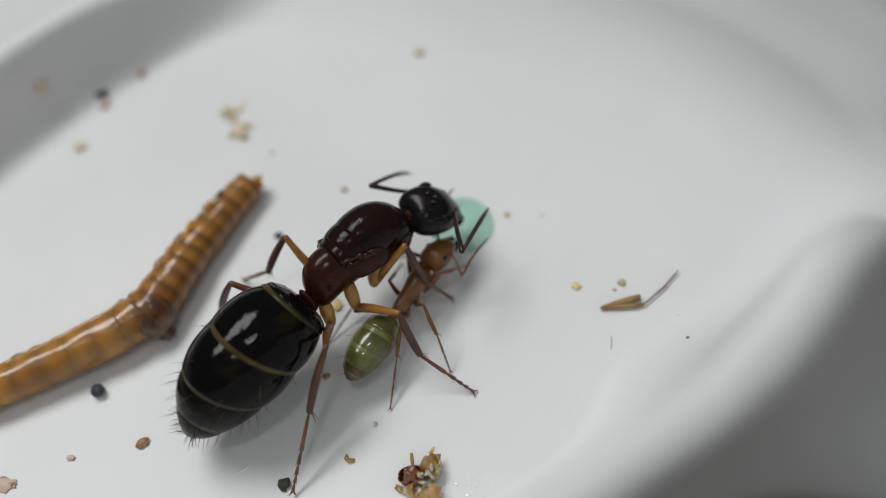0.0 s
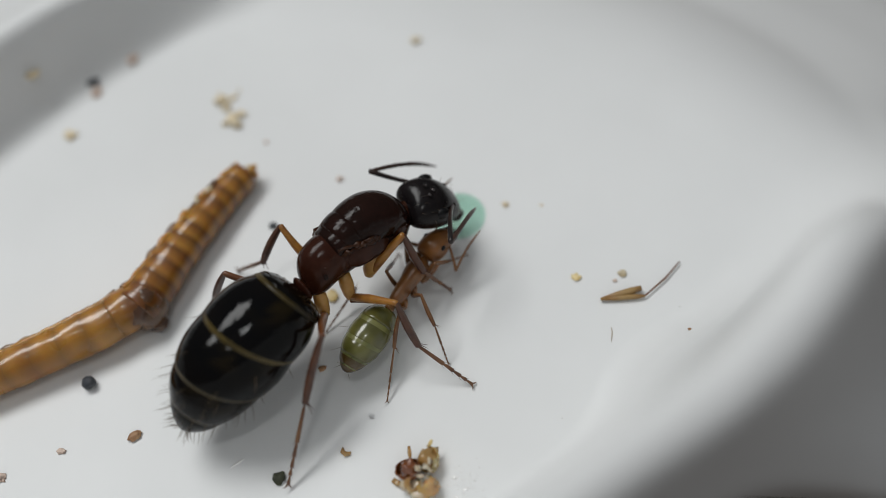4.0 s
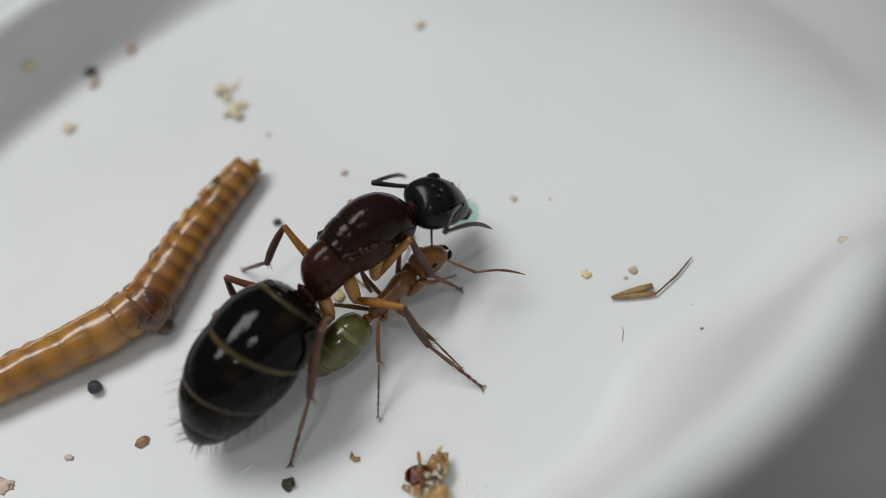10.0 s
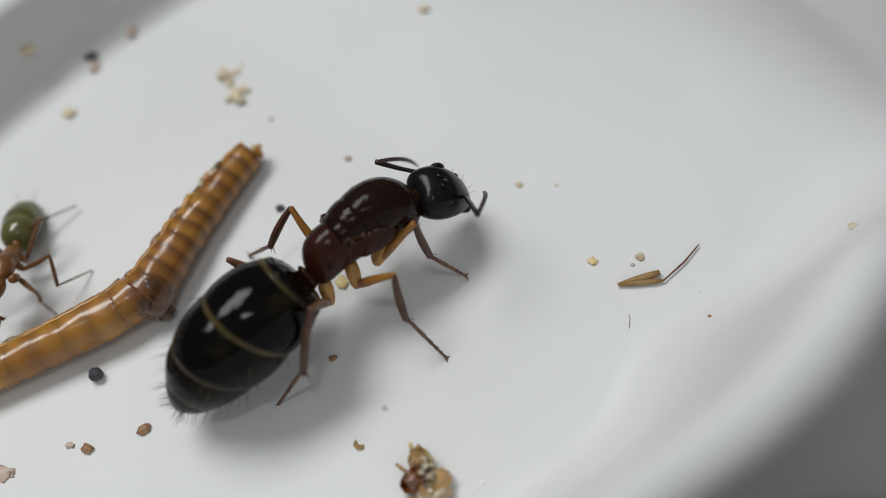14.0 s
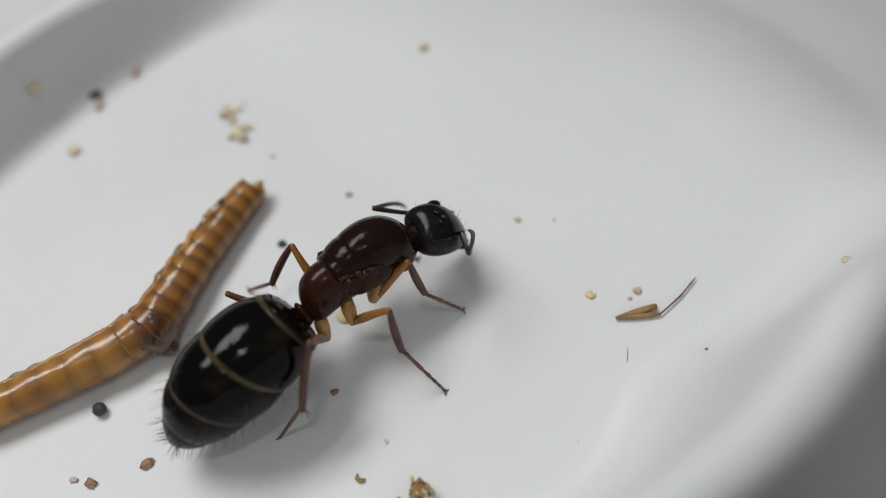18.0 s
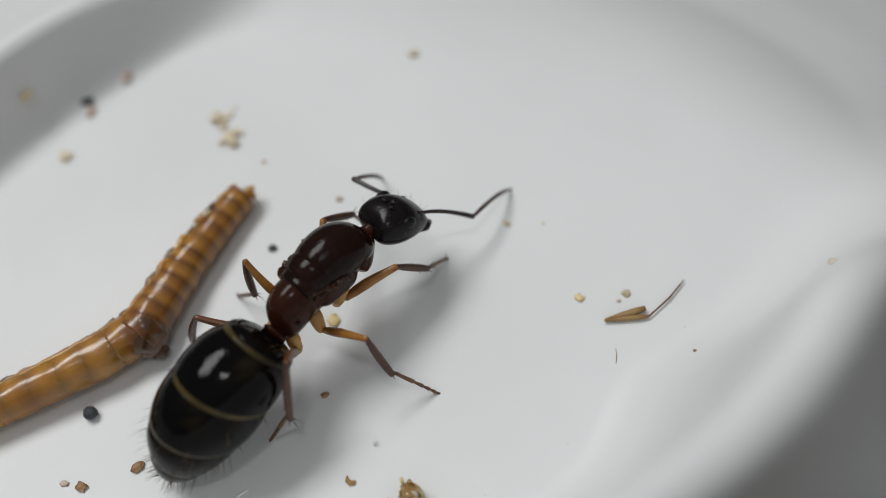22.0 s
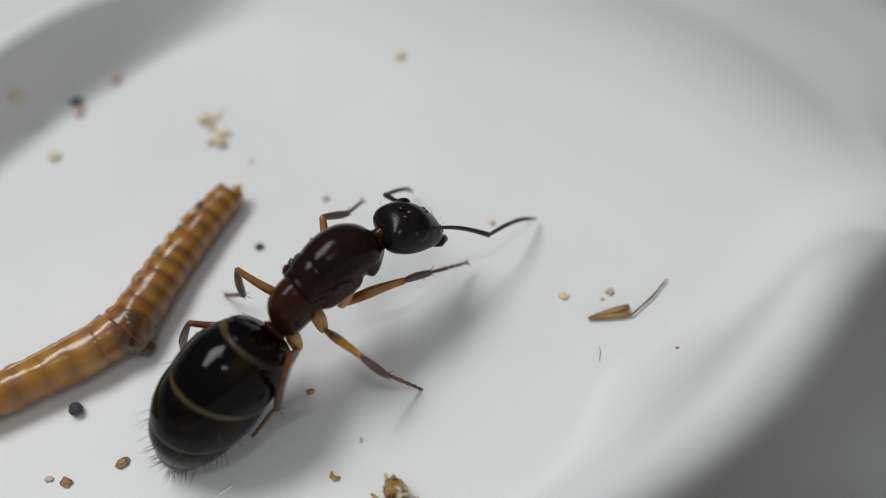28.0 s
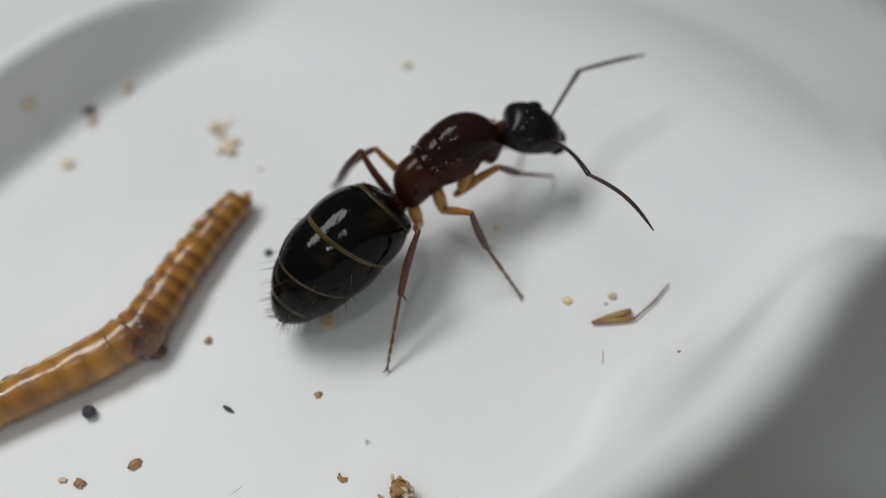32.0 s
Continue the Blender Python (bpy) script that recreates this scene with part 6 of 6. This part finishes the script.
    r2 = [
        (0, (-0.36, -4.12, 1.94), (0.12, -5.05, 1.27), (0.56, -6.00, 0.04)),
        (9, (-0.36, -4.12, 1.94), (0.12, -5.05, 1.27), (0.56, -6.00, 0.04)),
        (9.5, (-1.08, -4.72, 1.93), (-0.24, -5.29, 1.23), (0.68, -5.90, 0.04)),
        (10, (-1.06, -4.85, 1.83), (-0.20, -5.46, 1.20), (0.74, -6.09, 0.04)),
        (10.6, (-1.43, -5.27, 1.65), (-1.58, -4.93, 0.51), (-0.55, -6.07, 0.04)),
        (11, (-2.16, -5.97, 2.17), (-1.35, -6.13, 1.23), (-0.20, -6.43, 0.05)),
        (11.4, (-1.50, -6.31, 1.75), (-1.41, -5.54, 0.84), (-0.56, -6.64, 0.04)),
        (11.5, (-1.02, -6.77, 1.72), (-0.85, -6.08, 0.75), (0.00, -7.23, 0.04)),
        (11.7, (-2.53, -8.84, 1.79), (-1.70, -8.88, 0.92), (-2.71, -9.76, 0.04)),
        (11.9, (-3.37, -9.00, 1.21), (-3.50, -10.17, 1.39), (-3.86, -10.97, 0.04)),
        (12, (-2.60, -10.88, 1.76), (-2.67, -10.14, 0.81), (-3.54, -11.24, 0.04)),
        (12.1, (-2.78, -12.70, 1.79), (-2.64, -12.14, 0.74), (-3.54, -13.26, 0.04)),
        (12.3, (-3.64, -14.10, 1.80), (-3.67, -14.90, 0.90), (-4.55, -13.88, 0.04)),
        (12.6, (-9.35, -14.14, 1.47), (-8.49, -13.54, 0.89), (-9.44, -12.57, 0.04)),
        (12.9, (-16.94, -9.47, 1.61), (-16.65, -10.14, 0.66), (-15.81, -8.92, 0.04)),
        (13.2, (-15.52, -1.09, 1.78), (-15.40, -1.89, 0.90), (-14.52, -0.86, 0.04)),
        (13.3, (-14.34, -1.81, 1.79), (-14.47, -1.21, 0.76), (-13.58, -2.32, 0.04)),
        (13.4, (-12.86, -0.08, 1.76), (-12.73, 0.63, 0.80), (-11.87, -0.48, 0.04)),
        (13.5, (-13.11, -1.02, 1.45), (-12.68, -2.18, 1.41), (-12.55, -2.89, 0.03)),
        (13.6, (-13.61, -1.71, 1.72), (-13.62, -2.48, 0.88), (-13.62, -3.25, 0.04)),
        (13.7, (-14.29, -2.53, 1.75), (-13.87, -2.30, 0.65), (-14.97, -3.30, 0.04)),
        (13.8, (-14.92, -2.81, 1.73), (-14.28, -2.90, 0.72), (-15.45, -3.75, 0.04)),
        (13.9, (-17.22, -2.72, 1.78), (-17.40, -1.83, 1.00), (-18.18, -2.84, 0.04)),
        (14.1, (-17.86, -4.15, 1.77), (-17.96, -3.38, 0.86), (-18.80, -4.47, 0.04)),
        (14.3, (-18.57, -3.01, 1.84), (-17.75, -3.08, 0.96), (-18.73, -2.21, 0.04)),
        (14.8, (-24.72, -3.55, 1.62), (-23.92, -3.13, 0.82), (-24.98, -2.22, 0.04)),
        (32, (-24.28, -3.57, 1.64), (-25.09, -3.27, 0.81), (-24.00, -2.40, 0.04)),
    ]
    r3 = [
        (0, (-1.03, -4.88, 2.24), (-1.34, -5.79, 1.08), (-1.62, -7.49, 0.04)),
        (9, (-1.03, -4.88, 2.24), (-1.34, -5.79, 1.08), (-1.62, -7.49, 0.04)),
        (9.5, (-2.05, -5.12, 2.53), (-2.13, -6.20, 1.38), (-2.27, -7.84, 0.06)),
        (10, (-2.01, -5.21, 2.38), (-2.10, -6.35, 1.30), (-2.22, -8.03, 0.05)),
        (10.6, (-2.60, -6.30, 1.64), (-1.29, -6.52, 0.93), (-2.63, -7.71, 0.04)),
        (11, (-3.01, -6.54, 2.64), (-3.11, -7.67, 1.54), (-3.30, -9.09, 0.05)),
        (11.4, (-2.32, -7.92, 1.77), (-3.42, -7.74, 0.77), (-1.95, -8.89, 0.04)),
        (11.5, (-2.64, -8.23, 1.71), (-1.45, -8.66, 0.91), (-2.82, -9.82, 0.04)),
        (11.7, (-3.94, -8.67, 1.79), (-3.18, -7.96, 0.71), (-4.52, -9.29, 0.04)),
        (11.9, (-3.64, -8.86, 2.09), (-4.73, -9.51, 1.65), (-5.64, -9.00, 0.02)),
        (12, (-3.11, -9.69, 1.73), (-3.04, -10.92, 0.88), (-4.14, -9.47, 0.04)),
        (12.1, (-3.14, -10.60, 1.70), (-3.44, -11.18, 0.35), (-4.58, -9.58, 0.04)),
        (12.3, (-3.32, -12.85, 1.76), (-2.58, -13.41, 0.57), (-3.99, -12.09, 0.04)),
        (12.6, (-7.52, -14.78, 1.65), (-7.16, -15.87, 0.69), (-6.04, -14.35, 0.04)),
        (12.9, (-16.14, -10.58, 1.74), (-16.10, -9.23, 1.10), (-15.26, -10.71, 0.04)),
        (13.2, (-16.06, -3.40, 1.80), (-16.97, -3.49, 0.61), (-15.40, -4.59, 0.04)),
        (13.3, (-15.11, -3.10, 1.83), (-16.20, -2.47, 1.02), (-14.90, -3.64, 0.04)),
        (13.4, (-14.55, -1.66, 1.77), (-13.30, -2.02, 1.02), (-14.68, -3.08, 0.04)),
        (13.5, (-14.77, -1.56, 1.11), (-15.58, -2.22, 0.05), (-15.34, -4.16, 0.05)),
        (13.6, (-15.58, -1.34, 1.69), (-16.07, -0.37, 0.66), (-17.20, -1.90, 0.04)),
        (13.7, (-15.39, -1.72, 1.76), (-15.20, -0.51, 0.88), (-16.29, -1.97, 0.04)),
        (13.8, (-16.20, -1.13, 1.67), (-16.74, -2.24, 0.82), (-17.92, -0.83, 0.04)),
        (13.9, (-17.44, -1.41, 1.76), (-17.17, -2.47, 0.72), (-18.32, -0.98, 0.04)),
        (14.1, (-17.63, -2.02, 1.69), (-17.14, -1.84, 0.29), (-18.72, -0.64, 0.04)),
        (14.3, (-17.07, -2.78, 1.86), (-18.09, -3.56, 1.08), (-16.87, -2.36, 0.04)),
        (14.8, (-22.64, -4.01, 1.71), (-22.43, -4.96, 0.57), (-21.33, -3.38, 0.04)),
        (32, (-22.88, -3.70, 1.77), (-23.59, -4.55, 0.77), (-22.31, -3.20, 0.04)),
    ]
    l1 = [
        (0, (-1.10, -1.72, 1.70), (-0.48, -1.49, 0.88), (-1.26, -0.78, 0.04)),
        (9, (-1.04, -1.70, 1.68), (-0.44, -1.37, 0.88), (-1.16, -0.60, 0.04)),
        (9.5, (-1.71, -1.86, 1.72), (-1.07, -1.56, 0.93), (-1.83, -0.89, 0.04)),
        (10, (-1.51, -2.15, 1.71), (-2.12, -1.86, 0.91), (-1.41, -1.12, 0.04)),
        (10.6, (-2.19, -2.73, 1.73), (-1.53, -2.63, 0.93), (-2.20, -1.87, 0.04)),
        (11, (-3.33, -3.62, 1.76), (-2.79, -3.45, 0.88), (-3.56, -2.72, 0.04)),
        (11.4, (-3.28, -4.05, 1.76), (-2.75, -3.97, 0.86), (-3.56, -3.25, 0.04)),
        (11.5, (-1.91, -4.33, 1.71), (-2.37, -3.88, 0.88), (-1.71, -3.05, 0.04)),
        (11.7, (-0.88, -6.01, 1.84), (-1.34, -6.42, 0.99), (-0.67, -5.74, 0.04)),
        (11.9, (-1.16, -7.94, 0.79), (-0.38, -8.58, 1.18), (0.29, -8.54, 0.03)),
        (12, (0.56, -10.69, 1.84), (0.68, -9.95, 1.10), (0.95, -10.74, 0.04)),
        (12.1, (0.01, -12.90, 1.85), (0.40, -12.73, 0.89), (0.96, -13.61, 0.04)),
        (12.3, (-0.92, -15.79, 1.86), (-1.31, -15.40, 0.96), (-0.61, -16.10, 0.04)),
        (12.6, (-10.72, -15.36, 1.17), (-11.69, -15.31, 0.78), (-12.78, -15.61, 0.04)),
        (12.9, (-19.32, -9.49, 1.57), (-19.63, -10.16, 0.82), (-20.31, -9.30, 0.04)),
        (13.2, (-17.74, 0.41, 1.74), (-17.49, 0.88, 0.84), (-18.28, 1.63, 0.04)),
        (13.3, (-15.83, 0.81, 1.77), (-15.25, 0.77, 0.90), (-16.01, 1.49, 0.04)),
        (13.4, (-13.82, 2.37, 1.72), (-14.24, 2.85, 0.88), (-13.60, 3.69, 0.04)),
        (13.5, (-13.34, 2.42, 1.81), (-12.80, 2.11, 0.97), (-13.39, 2.90, 0.04)),
        (13.6, (-11.74, -0.19, 1.80), (-11.37, -0.59, 0.90), (-10.66, 0.17, 0.04)),
        (13.7, (-11.55, -1.02, 1.82), (-11.88, -1.53, 0.97), (-11.16, -0.86, 0.04)),
        (13.8, (-12.36, -1.99, 1.77), (-11.98, -1.52, 0.91), (-11.20, -2.21, 0.04)),
        (13.9, (-14.05, -3.31, 1.85), (-14.40, -2.80, 1.00), (-13.70, -3.45, 0.04)),
        (14.1, (-15.28, -5.20, 1.82), (-15.46, -5.44, 0.81), (-14.59, -6.12, 0.04)),
        (14.3, (-19.54, -5.95, 1.80), (-19.20, -5.80, 0.82), (-20.03, -6.54, 0.04)),
        (14.8, (-26.03, -5.23, 1.45), (-26.82, -5.13, 0.77), (-27.75, -5.79, 0.04)),
        (32, (-25.83, -5.35, 1.53), (-26.07, -4.95, 0.59), (-26.76, -5.97, 0.04)),
    ]
    l2 = [
        (0, (-1.66, -3.20, 2.09), (-1.60, -2.36, 1.20), (-1.54, -1.23, 0.05)),
        (9, (-1.66, -3.20, 2.09), (-1.60, -2.36, 1.20), (-1.54, -1.23, 0.05)),
        (9.5, (-2.88, -2.66, 1.74), (-2.70, -3.12, 0.65), (-3.67, -1.99, 0.04)),
        (10, (-2.92, -2.87, 1.71), (-2.67, -3.22, 0.59), (-3.70, -2.13, 0.04)),
        (10.6, (-3.35, -3.48, 1.65), (-3.14, -3.75, 0.50), (-4.20, -2.65, 0.04)),
        (11, (-4.45, -4.84, 1.75), (-4.50, -5.57, 0.80), (-5.37, -4.46, 0.04)),
        (11.4, (-4.27, -5.14, 1.75), (-4.31, -5.82, 0.76), (-5.17, -4.68, 0.04)),
        (11.5, (-3.53, -5.32, 1.72), (-3.61, -5.96, 0.71), (-4.47, -4.79, 0.04)),
        (11.7, (-1.99, -5.68, 1.79), (-2.80, -5.63, 0.91), (-1.78, -4.75, 0.04)),
        (11.9, (-2.21, -7.49, 0.54), (-2.20, -6.39, 0.88), (-2.47, -5.06, 0.04)),
        (12, (0.22, -9.63, 1.76), (0.29, -10.37, 0.81), (1.16, -9.27, 0.04)),
        (12.1, (-0.11, -10.93, 1.79), (-0.24, -11.49, 0.74), (0.66, -10.37, 0.04)),
        (12.3, (-0.49, -14.79, 1.80), (-0.45, -13.99, 0.90), (0.42, -15.03, 0.04)),
        (12.6, (-9.77, -16.28, 1.49), (-9.02, -16.76, 0.68), (-10.21, -17.61, 0.04)),
        (12.9, (-19.24, -10.45, 1.60), (-19.67, -9.67, 0.79), (-20.56, -10.77, 0.04)),
        (13.2, (-18.67, -1.33, 1.79), (-18.60, -0.48, 0.95), (-19.59, -1.35, 0.04)),
        (13.3, (-16.75, 0.21, 1.78), (-16.29, 0.09, 0.67), (-17.42, 1.03, 0.04)),
        (13.4, (-15.52, 1.42, 1.76), (-15.48, 0.80, 0.74), (-16.35, 1.94, 0.04)),
        (13.5, (-14.12, 2.01, 1.54), (-14.95, 2.63, 1.00), (-15.75, 3.54, 0.02)),
        (13.6, (-13.46, 0.83, 1.76), (-14.36, 0.90, 0.96), (-13.45, 1.85, 0.04)),
        (13.7, (-12.34, -0.21, 1.75), (-12.70, -0.47, 0.64), (-11.62, 0.55, 0.04)),
        (13.8, (-13.36, -0.32, 1.73), (-13.99, -0.24, 0.71), (-12.82, 0.62, 0.04)),
        (13.9, (-14.10, -2.19, 1.78), (-13.92, -3.08, 1.00), (-13.14, -2.07, 0.04)),
        (14.1, (-14.87, -3.25, 1.77), (-14.78, -4.02, 0.86), (-13.94, -2.93, 0.04)),
        (14.3, (-18.51, -6.30, 1.83), (-17.72, -6.49, 0.95), (-18.76, -7.31, 0.04)),
        (14.8, (-24.73, -6.12, 1.64), (-23.85, -6.42, 0.89), (-24.87, -7.32, 0.04)),
        (32, (-25.15, -5.99, 1.62), (-24.62, -6.29, 0.59), (-25.85, -7.14, 0.04)),
    ]
    l3 = [
        (0, (-2.92, -4.26, 1.70), (-3.07, -3.20, 0.65), (-4.17, -4.75, 0.04)),
        (9, (-2.93, -4.19, 1.71), (-2.96, -3.06, 0.73), (-4.07, -4.58, 0.04)),
        (9.5, (-3.74, -4.46, 1.78), (-3.64, -3.35, 0.76), (-4.79, -4.82, 0.04)),
        (10, (-3.96, -4.25, 1.73), (-4.21, -2.92, 1.08), (-5.11, -4.37, 0.04)),
        (10.6, (-4.27, -4.92, 1.62), (-4.69, -3.75, 0.79), (-5.79, -5.24, 0.04)),
        (11, (-4.92, -6.56, 1.76), (-4.76, -5.54, 0.68), (-5.90, -7.05, 0.04)),
        (11.4, (-4.74, -7.06, 1.76), (-4.61, -6.12, 0.60), (-5.77, -7.66, 0.04)),
        (11.5, (-4.37, -6.44, 1.77), (-4.11, -5.17, 1.03), (-5.25, -6.49, 0.04)),
        (11.7, (-4.21, -6.15, 1.75), (-4.46, -6.90, 0.48), (-5.57, -5.30, 0.04)),
        (11.9, (-3.20, -6.91, 1.48), (-4.68, -6.86, 1.46), (-5.98, -7.00, 0.02)),
        (12, (-1.31, -8.20, 1.67), (-0.11, -7.62, 0.98), (-1.39, -6.40, 0.04)),
        (12.1, (-0.86, -9.86, 1.76), (-1.98, -10.06, 0.78), (-0.51, -8.91, 0.04)),
        (12.3, (-0.94, -12.71, 1.70), (-1.57, -12.35, 0.39), (0.04, -11.22, 0.04)),
        (12.6, (-8.62, -16.93, 1.72), (-9.85, -16.74, 0.89), (-8.35, -17.76, 0.04)),
        (12.9, (-18.03, -12.12, 1.67), (-16.77, -12.53, 0.97), (-18.10, -13.70, 0.04)),
        (13.2, (-18.77, -2.83, 1.83), (-18.05, -1.88, 0.92), (-19.28, -3.19, 0.04)),
        (13.3, (-17.69, -1.97, 1.81), (-17.77, -0.98, 0.69), (-18.87, -2.52, 0.04)),
        (13.4, (-16.42, 0.26, 1.81), (-16.06, 1.55, 1.13), (-17.12, 0.24, 0.04)),
        (13.5, (-15.45, -0.00, 2.35), (-16.69, 0.03, 1.53), (-17.97, -0.12, 0.03)),
        (13.6, (-14.81, 0.95, 1.76), (-13.84, 0.58, 0.67), (-15.32, 1.77, 0.04)),
        (13.7, (-14.39, 0.52, 1.70), (-13.57, 0.89, 0.51), (-15.17, 2.00, 0.04)),
        (13.8, (-14.45, 0.45, 1.73), (-13.13, 0.38, 1.03), (-14.49, 1.46, 0.04)),
        (13.9, (-15.26, -0.38, 1.70), (-16.33, 0.13, 0.78), (-14.91, 1.33, 0.04)),
        (14.1, (-15.25, -1.98, 1.75), (-16.08, -2.46, 0.60), (-14.63, -1.19, 0.04)),
        (14.3, (-16.19, -5.58, 1.87), (-16.21, -4.58, 0.76), (-15.12, -6.10, 0.04)),
        (14.8, (-23.37, -6.48, 1.77), (-24.42, -5.97, 0.83), (-23.01, -7.14, 0.04)),
        (32, (-23.04, -6.27, 1.71), (-23.45, -5.94, 0.31), (-22.02, -7.32, 0.04)),
    ]
    move_ant(WORKER, body, {'AR': ar, 'AL': al}, {'R1': r1, 'R2': r2, 'R3': r3, 'L1': l1, 'L2': l2, 'L3': l3}, W_AT, {'AR': (1.00, -0.25, 0.20), 'AL': (1.00, 0.25, 0.20)}, [(0, 0), (32, 0)], [(0, 0), (32, 0)])
    walk(KICKED, [(0, at(-16.5, -14.5)), (12.5, at(-16.5, -14.5)), (12.8, at(-13.6, -10.9)), (13, at(-12.62, -9.48)), (32, at(-12.62, -9.48))])
    walk(DRAGGED, [(0, at(-5.2, -10.3, 0, -30)), (11.8, at(-5.2, -10.3, 0, -30)), (12, at(-4.6, -11.6, 0, -10)), (12.4, at(-3.2, -14.2, 0, 20)), (32, at(-3.2, -14.2, 0, 20))])
    walk(SCRAP, [(0, at(-0.67, -10.07, 0, -45)), (12.05, at(-0.67, -10.07, 0, -45)), (12.35, at(-0.98, -10.66)), (32, at(-0.98, -10.66))])
    walk(DROP, [(0, at(0.75, 0.5)), (4, at(0.7, 0.5, -0.18)), (9, at(0.6, 0.4, -0.275)), (13, at(0.6, 0.3, -0.30)), (16, at(0.6, 0.3, -0.35)), (32, at(0.6, 0.3, -0.35))])


motions()
